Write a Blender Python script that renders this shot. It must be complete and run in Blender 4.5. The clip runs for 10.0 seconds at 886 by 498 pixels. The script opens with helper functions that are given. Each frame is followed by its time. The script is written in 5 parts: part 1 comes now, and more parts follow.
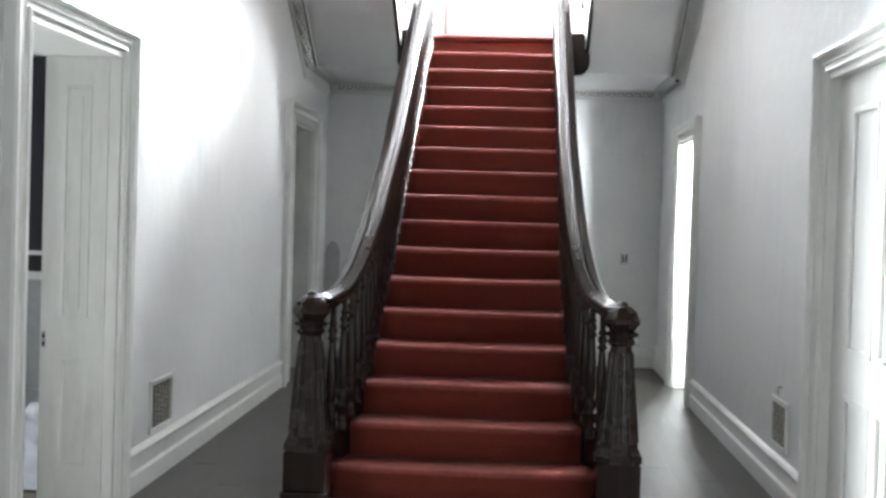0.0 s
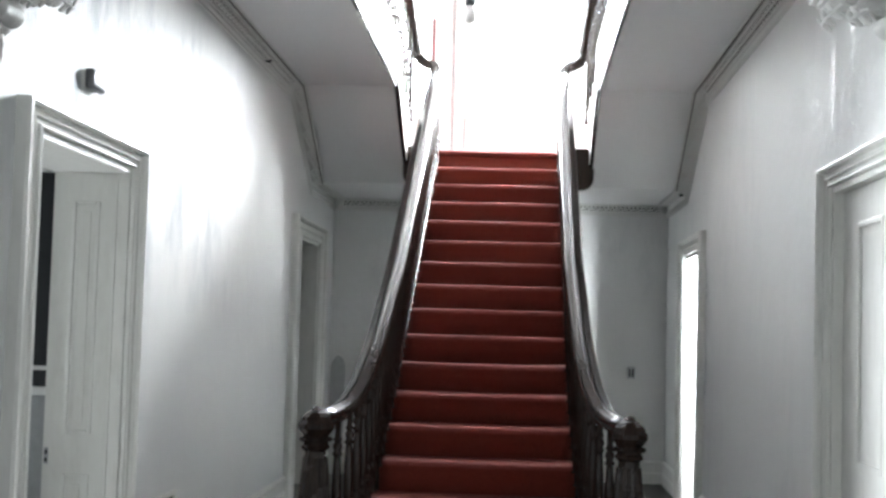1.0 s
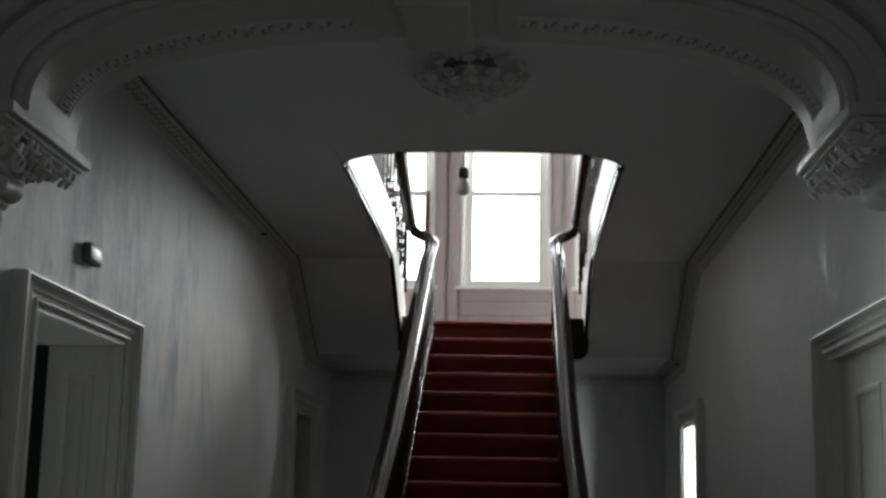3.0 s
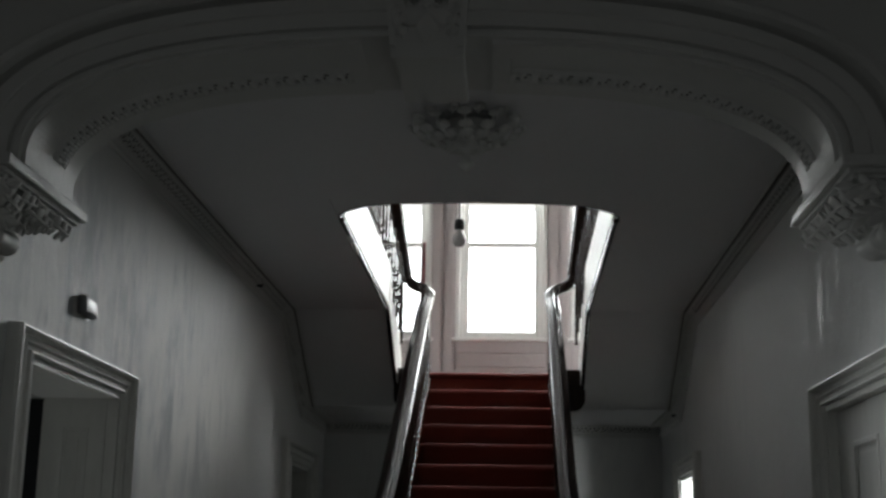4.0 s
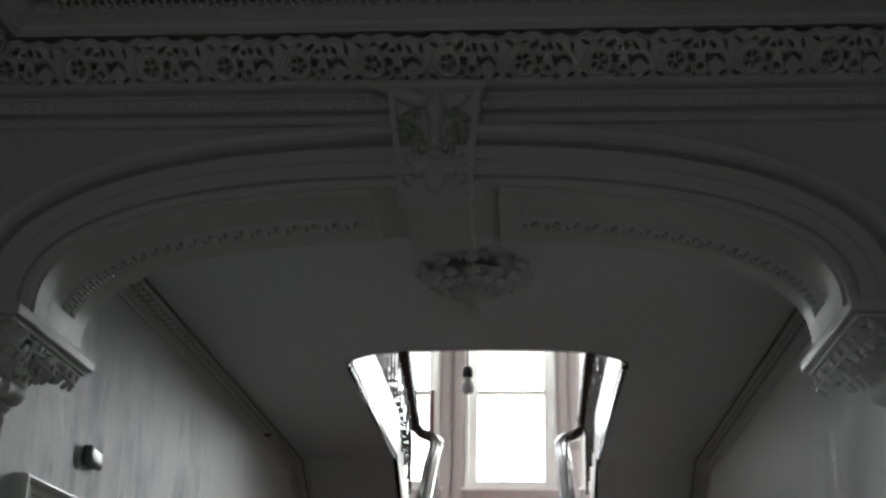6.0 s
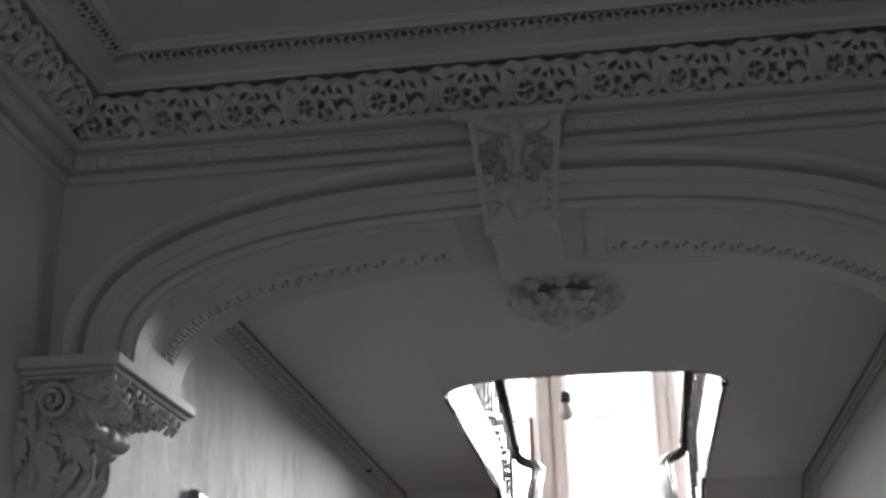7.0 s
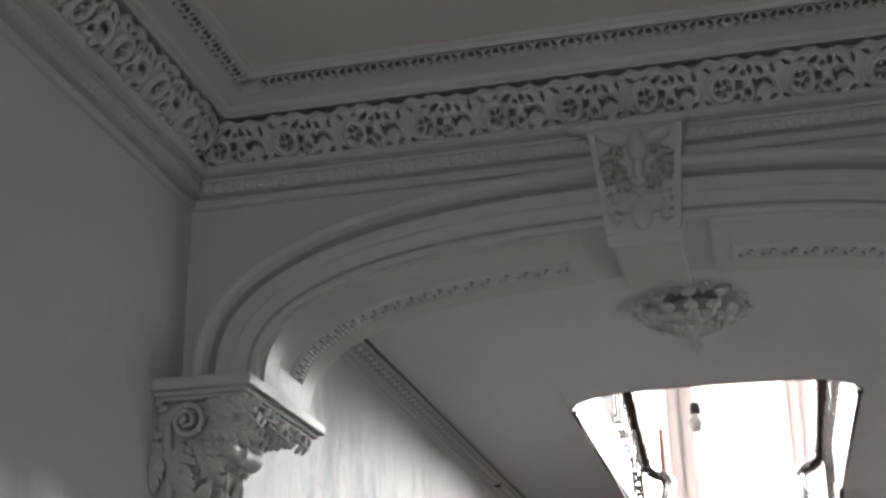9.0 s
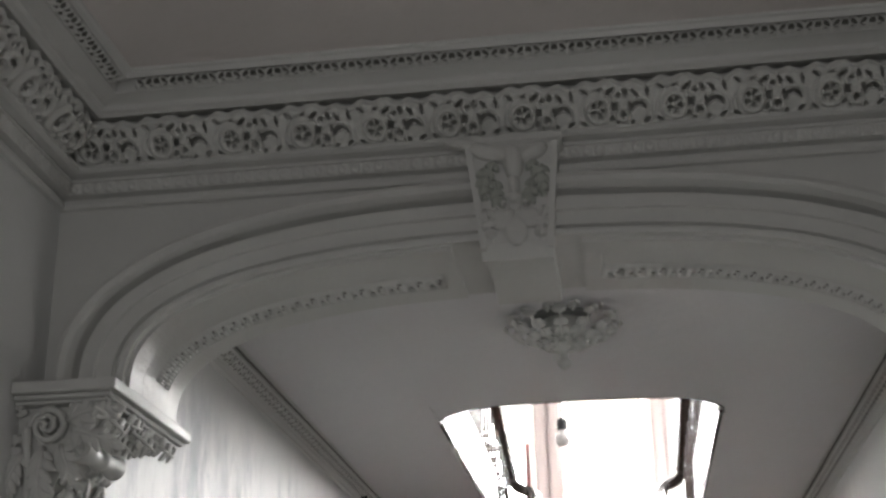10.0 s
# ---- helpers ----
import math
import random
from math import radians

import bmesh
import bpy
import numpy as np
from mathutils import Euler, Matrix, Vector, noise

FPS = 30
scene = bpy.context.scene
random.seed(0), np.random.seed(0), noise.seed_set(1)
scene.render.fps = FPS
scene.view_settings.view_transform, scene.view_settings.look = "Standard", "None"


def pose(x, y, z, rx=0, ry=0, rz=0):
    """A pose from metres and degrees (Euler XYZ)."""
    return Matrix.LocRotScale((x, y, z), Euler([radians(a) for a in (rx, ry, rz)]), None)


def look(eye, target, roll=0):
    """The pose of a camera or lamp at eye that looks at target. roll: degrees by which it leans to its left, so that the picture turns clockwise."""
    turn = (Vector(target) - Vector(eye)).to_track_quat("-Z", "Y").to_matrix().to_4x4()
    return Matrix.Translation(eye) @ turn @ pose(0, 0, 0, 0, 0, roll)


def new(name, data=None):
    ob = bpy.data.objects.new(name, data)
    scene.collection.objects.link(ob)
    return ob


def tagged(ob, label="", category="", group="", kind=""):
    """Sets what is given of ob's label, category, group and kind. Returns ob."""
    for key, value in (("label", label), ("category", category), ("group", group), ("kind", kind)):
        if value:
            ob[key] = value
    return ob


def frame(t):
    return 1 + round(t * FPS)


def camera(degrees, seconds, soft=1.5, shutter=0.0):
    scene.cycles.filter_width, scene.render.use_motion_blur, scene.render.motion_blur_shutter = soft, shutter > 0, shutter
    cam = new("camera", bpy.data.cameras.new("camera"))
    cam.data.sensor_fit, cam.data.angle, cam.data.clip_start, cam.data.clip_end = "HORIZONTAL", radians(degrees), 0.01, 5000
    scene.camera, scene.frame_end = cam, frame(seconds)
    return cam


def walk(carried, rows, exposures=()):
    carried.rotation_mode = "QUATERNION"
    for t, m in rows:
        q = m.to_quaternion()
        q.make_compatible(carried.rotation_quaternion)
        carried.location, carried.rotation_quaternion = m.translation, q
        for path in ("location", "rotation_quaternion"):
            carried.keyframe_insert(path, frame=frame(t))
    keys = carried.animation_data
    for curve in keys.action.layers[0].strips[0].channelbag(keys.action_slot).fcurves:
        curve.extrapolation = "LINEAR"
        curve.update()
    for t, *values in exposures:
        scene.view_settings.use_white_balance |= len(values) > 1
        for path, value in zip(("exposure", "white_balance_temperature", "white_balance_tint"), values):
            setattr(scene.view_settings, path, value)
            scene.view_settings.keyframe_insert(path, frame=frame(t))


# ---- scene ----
# camera: it stands still and turns; seconds, yaw, pitch, roll in degrees
cam = camera(36.9, 10.0, soft=2.8)
EYE = (0.0, 0.0, 1.5)
PATH = [
    (0.0, 2.99, -1.42, 1.72), (0.5, 3.19, 1.25, 1.91), (1.0, 3.37, 3.50, 1.63), (1.5, 3.36, 6.64, 1.11), (2.0, 3.29, 9.49, 1.12),
    (2.2, 3.23, 10.19, 1.12), (3.5, 3.38, 11.32, 1.22), (4.0, 3.19, 13.07, 1.04), (4.5, 3.26, 15.21, 1.10), (5.0, 3.49, 16.46, 1.34),
    (5.5, 3.40, 18.35, 1.20), (5.7, 3.36, 18.80, 1.10), (6.8, 6.39, 20.63, -0.89), (7.0, 7.73, 20.67, -1.23), (7.5, 10.32, 21.02, -1.43),
    (8.0, 12.07, 21.20, -1.50), (8.5, 13.24, 21.49, -1.52), (9.0, 13.38, 21.39, -0.84), (9.5, 11.11, 21.66, -1.23), (10.0, 7.55, 21.79, -1.08),
]

walk(cam, [(t, pose(*EYE, 90 + p, 0, y) @ pose(0, 0, 0, 0, 0, r)) for t, y, p, r in PATH],
     exposures=[(0.0, 2.38, 6350, 9), (1.0, 2.02, 6350, 9), (1.5, 1.35, 6300, 9), (2.0, 0.66, 6300, 9), (2.2, 0.42, 6350, 9), (3.3, -1.08, 6600, 7), (5.7, -0.74, 6550, 7),
                (6.8, 0.3, 6600, 9), (7.5, 0.72, 6700, 11), (8.5, 1.15, 6900, 12), (10.0, 1.24, 6900, 13)])

# world, sun and the daylight in the windows
world = bpy.data.worlds.new("sky")
scene.world = world
world.use_nodes = True
wn = world.node_tree.nodes
sky = wn.new("ShaderNodeTexSky")
sky.sky_type = 'NISHITA'
sky.sun_disc = False
sky.sun_elevation, sky.sun_rotation = radians(25), radians(29)
sky.dust_density = 4.0
wn["Background"].inputs[1].default_value = 0.14
world.node_tree.links.new(sky.outputs[0], wn["Background"].inputs[0])


def area(name, m, w, h, power, colour=(0.93, 0.97, 1.0), spread=180):
    d = bpy.data.lights.new(name, 'AREA')
    d.shape, d.size, d.size_y, d.energy, d.color = 'RECTANGLE', w, h, power, colour
    d.spread = radians(spread)
    ob = new(name, d)
    ob.matrix_world = m
    return ob


sun = bpy.data.lights.new("sun", 'SUN')
sun.energy, sun.angle, sun.color = 1.5, radians(10), (1.0, 0.97, 0.93)
sun_ob = new("sun", sun)
sun_ob.matrix_world = look((0.95 + 2.86 * 4, 13.74 + 5.2 * 4, 4.9 + 2.75 * 4), (0.95, 13.74, 4.9))

# centre of the hall and main measures
C = -0.225
XL, XR = -1.955, 1.505
YB = 13.74
HC = 3.52
YA0, YA1 = 4.20, 4.70
HN = 3.79
R_, G_, Y1 = 0.1837, 0.3173, 6.866
ZL = 17 * R_
ZU = 3.90
HU = 6.9
WX0, WX1 = -1.085, 0.625
WY0, WY1 = 7.88, 10.95
YT = Y1 + 16 * G_

area("window_daylight", look((C + 0.1, YB + 0.28, 4.75), (C, 0, 1.6)), 0.8, 2.0, 110)
area("window_daylight", look((0.98, YB + 0.28, 4.75), (-1.4, 8, 1.9)), 0.75, 1.9, 335)
area("window_daylight", look((-1.36, YB + 0.28, 4.75), (-0.4, 8, 2.2)), 0.75, 1.9, 45)
area("room_daylight", look((-6.2, 7.0, 1.7), (1.5, 5.2, 1.0)), 0.9, 2.2, 35, spread=60)
area("room_daylight", look((2.42, 10.35, 1.80), (0.95, 13.6, 1.95)), 0.8, 1.0, 105, spread=100)
area("entrance_daylight", look((C, -3.2, 1.3), (C, 7, 0.4)), 1.6, 2.0, 13)


# ---- materials ----
def mat(name, build):
    m = bpy.data.materials.new(name)
    m.use_nodes = True
    nt = m.node_tree
    b = nt.nodes["Principled BSDF"]
    build(nt, b)
    return m


def nd(nt, kind, **kw):
    n = nt.nodes.new(kind)
    for k, v in kw.items():
        n.inputs[k].default_value = v
    return n


def coords(nt, scale=(1, 1, 1)):
    g = nt.nodes.new("ShaderNodeNewGeometry")
    m = nd(nt, "ShaderNodeMapping")
    m.inputs["Scale"].default_value = scale
    nt.links.new(g.outputs["Position"], m.inputs["Vector"])
    return m.outputs[0]


def noise_fac(nt, vec, scale, detail=4, lo=0.35, hi=0.65, rough=0.6):
    n = nd(nt, "ShaderNodeTexNoise", Scale=scale, Detail=detail, Roughness=rough)
    nt.links.new(vec, n.inputs["Vector"])
    r = nt.nodes.new("ShaderNodeMapRange")
    r.inputs[1].default_value, r.inputs[2].default_value = lo, hi
    nt.links.new(n.outputs["Fac"], r.inputs[0])
    return r.outputs[0]


def mix(nt, fac, a, b):
    n = nt.nodes.new("ShaderNodeMix")
    n.data_type = 'RGBA'
    for sock, v in ((n.inputs[0], fac), (n.inputs[6], a), (n.inputs[7], b)):
        if isinstance(v, bpy.types.NodeSocket):
            nt.links.new(v, sock)
        elif isinstance(v, (int, float)):
            sock.default_value = v
        else:
            sock.default_value = (*v, 1)
    return n.outputs[2]


def mul(nt, a, k):
    n = nt.nodes.new("ShaderNodeMath")
    n.operation = 'MULTIPLY'
    nt.links.new(a, n.inputs[0])
    n.inputs[1].default_value = k
    return n.outputs[0]


def mul2(nt, a, b):
    n = nt.nodes.new("ShaderNodeMath")
    n.operation = 'MULTIPLY'
    nt.links.new(a, n.inputs[0])
    nt.links.new(b, n.inputs[1])
    return n.outputs[0]


def bump(nt, b, height, strength, dist=0.01):
    n = nt.nodes.new("ShaderNodeBump")
    n.inputs["Strength"].default_value, n.inputs["Distance"].default_value = strength, dist
    nt.links.new(height, n.inputs["Height"])
    nt.links.new(n.outputs[0], b.inputs["Normal"])


def plaster(base, stain, amount, rough=0.75, streak=True):
    def build(nt, b):
        big = noise_fac(nt, coords(nt), 0.9, 5, 0.42, 0.72)
        st = mul2(nt, noise_fac(nt, coords(nt, (5.0, 5.0, 1.5)), 1.5, 4, 0.47, 0.66), noise_fac(nt, coords(nt), 0.7, 2, 0.44, 0.60))
        fine = noise_fac(nt, coords(nt), 45, 3)
        c = mix(nt, mul(nt, big, amount * 0.35), base, stain)
        if streak:
            c = mix(nt, mul(nt, st, amount), c, stain)
        c = mix(nt, mul(nt, fine, 0.06), c, (0.5, 0.5, 0.48))
        nt.links.new(c, b.inputs["Base Color"])
        gloss = nt.nodes.new("ShaderNodeMapRange")
        gloss.inputs[3].default_value, gloss.inputs[4].default_value = rough * 1.1, rough * 0.7
        nt.links.new(st if streak else big, gloss.inputs[0])
        nt.links.new(gloss.outputs[0], b.inputs["Roughness"])
        bump(nt, b, noise_fac(nt, coords(nt), 7, 6), 0.25, 0.01)
    return build


WALL = mat("wall_plaster", plaster((0.77, 0.772, 0.765), (0.56, 0.57, 0.58), 0.34, 0.62))


def damp_build(nt, b):
    """Old white plaster, with blotchy grey runs where damp has crept down its upper part."""
    base = mix(nt, mul(nt, noise_fac(nt, coords(nt), 0.9, 5, 0.42, 0.72), 0.16), (0.77, 0.775, 0.77), (0.55, 0.57, 0.58))
    sep = nt.nodes.new("ShaderNodeSeparateXYZ")
    nt.links.new(coords(nt), sep.inputs[0])
    def ramp(sock, lo, hi):
        r = nt.nodes.new("ShaderNodeMapRange")
        r.inputs[1].default_value, r.inputs[2].default_value = lo, hi
        nt.links.new(sock, r.inputs[0])
        return r.outputs[0]
    where = mul2(nt, mul2(nt, ramp(sep.outputs[2], 1.5, 2.25), ramp(sep.outputs[2], 3.35, 2.85)), mul2(nt, ramp(sep.outputs[1], 4.7, 5.4), ramp(sep.outputs[1], 9.6, 7.6)))
    runs = noise_fac(nt, coords(nt, (3.0, 3.0, 1.0)), 1.3, 6, 0.46, 0.61, 0.66)
    thin = noise_fac(nt, coords(nt, (15.0, 15.0, 3.2)), 1.0, 5, 0.52, 0.70)
    field = noise_fac(nt, coords(nt), 1.5, 3, 0.32, 0.52)
    c = mix(nt, mul(nt, mul2(nt, mul2(nt, runs, field), where), 0.92), base, (0.25, 0.29, 0.33))
    c = mix(nt, mul(nt, mul2(nt, mul2(nt, thin, field), where), 0.35), c, (0.36, 0.38, 0.40))
    c = mix(nt, mul(nt, noise_fac(nt, coords(nt), 45, 3), 0.05), c, (0.5, 0.5, 0.48))
    nt.links.new(c, b.inputs["Base Color"])
    b.inputs["Roughness"].default_value = 0.58
    bump(nt, b, noise_fac(nt, coords(nt, (1, 1, 0.5)), 7, 6), 0.28, 0.01)


DAMP = mat("damp_wall_plaster", damp_build)
CEIL = mat("ceiling_plaster", plaster((0.82, 0.815, 0.825), (0.66, 0.66, 0.68), 0.35, 0.8, False))
CEILN = mat("entrance_ceiling_plaster", plaster((0.74, 0.69, 0.67), (0.62, 0.56, 0.54), 0.35, 0.8, False))
UPWALL = mat("upper_wall", plaster((0.41, 0.375, 0.363), (0.33, 0.295, 0.287), 0.4, 0.7))
# dark plaster that paints shade into the pierced bands and the ceiling joint
RECESS_SHADE = mat("sooty_plaster", plaster((0.17, 0.165, 0.15), (0.09, 0.088, 0.082), 0.6, 0.9, False))
MOSSY = mat("mossy_stucco", plaster((0.49, 0.51, 0.47), (0.34, 0.37, 0.32), 0.5, 0.75, False))
CARVED = mat("carved_stucco", plaster((0.70, 0.70, 0.68), (0.50, 0.50, 0.46), 0.4, 0.62, False))
STUCCO = mat("stucco_paint", plaster((0.70, 0.70, 0.68), (0.52, 0.51, 0.48), 0.3, 0.50, False))


def paint_build(nt, b):
    d = noise_fac(nt, coords(nt, (6, 6, 1.5)), 3, 5, 0.45, 0.8)
    nt.links.new(mix(nt, mul(nt, d, 0.4), (0.78, 0.78, 0.75), (0.55, 0.54, 0.50)), b.inputs["Base Color"])
    b.inputs["Roughness"].default_value = 0.38
    bump(nt, b, noise_fac(nt, coords(nt, (30, 30, 4)), 6, 3), 0.08, 0.004)


PAINT = mat("white_gloss_paint", paint_build)


def wood_build(c1, c2, rough, stretch=(18, 18, 1.5)):
    def build(nt, b):
        g = noise_fac(nt, coords(nt, stretch), 2.2, 6, 0.3, 0.7)
        r = noise_fac(nt, coords(nt), 6, 4)
        nt.links.new(mix(nt, g, c1, c2), b.inputs["Base Color"])
        rr = nt.nodes.new("ShaderNodeMapRange")
        rr.inputs[3].default_value, rr.inputs[4].default_value = rough * 0.98, rough * 1.04
        nt.links.new(r, rr.inputs[0])
        nt.links.new(rr.outputs[0], b.inputs["Roughness"])
        b.inputs["Specular IOR Level"].default_value = 0.27
    return build


MAHOG = mat("dark_varnished_wood", wood_build((0.017, 0.011, 0.009), (0.028, 0.017, 0.013), 0.20))
NEWELW = mat("worn_newel_wood", wood_build((0.018, 0.013, 0.011), (0.040, 0.028, 0.022), 0.27))


def floor_build(nt, b):
    oi = nt.nodes.new("ShaderNodeObjectInfo")
    g = noise_fac(nt, coords(nt, (22, 1.2, 22)), 2, 6, 0.3, 0.7)
    wear = noise_fac(nt, coords(nt), 1.6, 5, 0.4, 0.75)
    c = mix(nt, g, (0.034, 0.029, 0.023), (0.062, 0.053, 0.042))
    c = mix(nt, mul(nt, wear, 0.5), c, (0.085, 0.078, 0.066))
    c = mix(nt, mul(nt, oi.outputs["Random"], 0.35), c, (0.040, 0.034, 0.028))
    nt.links.new(c, b.inputs["Base Color"])
    b.inputs["Roughness"].default_value = 0.42
    bump(nt, b, g, 0.15, 0.003)


FLOOR = mat("worn_floor_boards", floor_build)


def carpet_build(nt, b):
    f = noise_fac(nt, coords(nt), 160, 2)
    w = noise_fac(nt, coords(nt, (1.5, 5, 5)), 2.2, 5, 0.4, 0.75)
    c = mix(nt, f, (0.140, 0.0185, 0.0095), (0.210, 0.033, 0.017))
    c = mix(nt, mul(nt, w, 0.35), c, (0.175, 0.031, 0.021))
    nt.links.new(c, b.inputs["Base Color"])
    b.inputs["Roughness"].default_value = 0.95
    b.inputs["Sheen Weight"].default_value = 0.03
    b.inputs["Sheen Tint"].default_value = (0.9, 0.5, 0.45, 1)
    bump(nt, b, f, 0.5, 0.004)


CARPET = mat("red_stair_carpet", carpet_build)


# paler nosing: worn pile plus a painted highlight on the rounded edge
def nose_build(nt, b):
    f = noise_fac(nt, coords(nt), 120, 2)
    w = noise_fac(nt, coords(nt, (3, 1, 1)), 2.5, 4, 0.35, 0.7)
    c = mix(nt, f, (0.19, 0.034, 0.026), (0.27, 0.060, 0.048))
    nt.links.new(mix(nt, mul(nt, w, 0.5), c, (0.14, 0.028, 0.025)), b.inputs["Base Color"])
    b.inputs["Roughness"].default_value = 0.95
    b.inputs["Sheen Weight"].default_value = 0.05
    bump(nt, b, f, 0.4, 0.004)


NOSE = mat("worn_carpet_edge", nose_build)


def plain(c, rough=0.5, metal=0.0, var=0.25):
    def build(nt, b):
        f = noise_fac(nt, coords(nt), 14, 4)
        nt.links.new(mix(nt, mul(nt, f, var), c, tuple(v * 0.55 for v in c)), b.inputs["Base Color"])
        b.inputs["Roughness"].default_value = rough
        b.inputs["Metallic"].default_value = metal
    return build


GRILLE = mat("iron_grille", plain((0.40, 0.38, 0.34), 0.6, 0.2))
DARK = mat("dark_void", plain((0.02, 0.022, 0.025), 0.7))
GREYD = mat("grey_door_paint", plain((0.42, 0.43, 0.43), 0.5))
# grey of the far door; also paints shade behind the ceiling rose's leaves
DOOR_SHADE = mat("dull_grey_door_paint", plain((0.22, 0.225, 0.22), 0.55))
METAL = mat("brushed_metal", plain((0.45, 0.45, 0.46), 0.35, 0.8))
CLOTH = mat("white_dust_sheet", plain((0.20, 0.20, 0.215), 0.9))
REDC = mat("red_curtain", plain((0.48, 0.14, 0.14), 0.9))


def glass_build(nt, b):
    b.inputs["Base Color"].default_value = (1, 1, 1, 1)
    b.inputs["Roughness"].default_value = 0.02
    b.inputs["Transmission Weight"].default_value = 1.0
    b.inputs["IOR"].default_value = 1.05


GLASS = mat("window_glass", glass_build)


def opal_build(nt, b):
    b.inputs["Base Color"].default_value = (0.45, 0.45, 0.44, 1)
    b.inputs["Roughness"].default_value = 0.25
    b.inputs["Transmission Weight"].default_value = 0.05


OPAL = mat("opal_bulb_glass", opal_build)


def sky_glow(nt, b):
    b.inputs["Base Color"].default_value = (0.8, 0.8, 0.8, 1)
    b.inputs["Emission Color"].default_value = (1.0, 0.99, 0.97, 1)
    b.inputs["Emission Strength"].default_value = 2.6


SKYCARD = mat("white_overcast_sky", sky_glow)


# ---- mesh helpers ----
def mesh_of(bm, name, material):
    bmesh.ops.recalc_face_normals(bm, faces=bm.faces)
    me = bpy.data.meshes.new(name)
    bm.to_mesh(me)
    bm.free()
    for m in (material if isinstance(material, (list, tuple)) else [material]):
        me.materials.append(m)
    return me


def part(name, bm, material, parent=None, label="", smooth=False):
    me = mesh_of(bm, name, material)
    if smooth:
        for p in me.polygons:
            p.use_smooth = True
    ob = new(name, me)
    ob.parent = parent
    if label:
        ob["label"] = label
    return ob


def again(src, m, parent=None):
    """Another object on the same mesh."""
    ob = new(src.name.split(".")[0], src.data)
    ob.parent = parent if parent else src.parent
    ob.matrix_basis = m
    return ob


def thing(name, label, category, group="", kind="", at=(0, 0, 0)):
    ob = new(name)
    ob.empty_display_size = 0.1
    ob.matrix_basis = pose(*at)
    return tagged(ob, label, category, group, kind)


def box(bm, x0, x1, y0, y1, z0, z1, bevel=0.0):
    vs = [bm.verts.new((x, y, z)) for x in (x0, x1) for y in (y0, y1) for z in (z0, z1)]
    fs = [bm.faces.new([vs[i] for i in q]) for q in
          ((0, 1, 3, 2), (4, 6, 7, 5), (0, 4, 5, 1), (2, 3, 7, 6), (0, 2, 6, 4), (1, 5, 7, 3))]
    if bevel:
        es = list({e for f in fs for e in f.edges})
        bmesh.ops.bevel(bm, geom=es, offset=bevel, segments=2, affect='EDGES', profile=0.6)
    return bm


def boxes(*bs, bevel=0.0):
    bm = bmesh.new()
    for b in bs:
        box(bm, *b, bevel=bevel)
    return bm


def sweep(bm, sections, closed=True, caps=True, mat_of=None):
    """Joins equal rings of points into a skin."""
    rings = [[bm.verts.new(p) for p in s] for s in sections]
    n = len(rings[0])
    for a, b in zip(rings, rings[1:]):
        for i in range(n if closed else n - 1):
            j = (i + 1) % n
            f = bm.faces.new((a[i], a[j], b[j], b[i]))
            if mat_of:
                f.material_index = mat_of(i)
    if caps and closed:
        bm.faces.new(rings[0][::-1])
        bm.faces.new(rings[-1])
    return bm


def lathe(bm, profile, at=(0, 0, 0), sides=12, twist=0.0):
    secs = []
    for r, z in profile:
        secs.append([(at[0] + r * math.cos(2 * math.pi * (i + twist) / sides),
                      at[1] + r * math.sin(2 * math.pi * (i + twist) / sides), at[2] + z) for i in range(sides)])
    return sweep(bm, secs)


def tube(bm, pts, radius, sides=8, flat=1.0):
    """A round bar along points; radius is a number or a list."""
    P = [Vector(p) for p in pts]
    secs = []
    up = Vector((0, 0, 1))
    for i, p in enumerate(P):
        d = (P[min(i + 1, len(P) - 1)] - P[max(i - 1, 0)]).normalized()
        s = d.cross(up)
        s = s.normalized() if s.length > 1e-4 else Vector((1, 0, 0))
        n = s.cross(d)
        r = radius[i] if isinstance(radius, (list, tuple)) else radius
        secs.append([p + s * r * math.cos(2 * math.pi * k / sides) + n * r * flat * math.sin(2 * math.pi * k / sides)
                     for k in range(sides)])
    return sweep(bm, secs)


def smooth_path(pts, steps=6):
    """A Catmull-Rom curve through points."""
    P = [Vector(p) for p in pts]
    out = []
    for i in range(len(P) - 1):
        a, b, c, d = P[max(i - 1, 0)], P[i], P[i + 1], P[min(i + 2, len(P) - 1)]
        for k in range(steps):
            t = k / steps
            out.append(0.5 * ((2 * b) + (c - a) * t + (2 * a - 5 * b + 4 * c - d) * t * t + (3 * b - a - 3 * c + d) * t ** 3))
    out.append(P[-1])
    return out


def struct(name, bm, material, label, category="wall"):
    return tagged(part(name, bm, material), label, category, kind="structure")


# ---- the shell ----
TW = 0.37      # thickness of the side walls


def wall_x(name, x0, x1, y0, y1, z0, z1, holes, label, material=WALL):
    """A wall along y with openings (y0, y1, z0, z1)."""
    bm = bmesh.new()
    y = y0
    for a, b, lo, hi in sorted(holes):
        box(bm, x0, x1, y, a, z0, z1)
        if lo > z0:
            box(bm, x0, x1, a, b, z0, lo)
        box(bm, x0, x1, a, b, hi, z1)
        y = b
    box(bm, x0, x1, y, y1, z0, z1)
    return struct(name, bm, material, label)


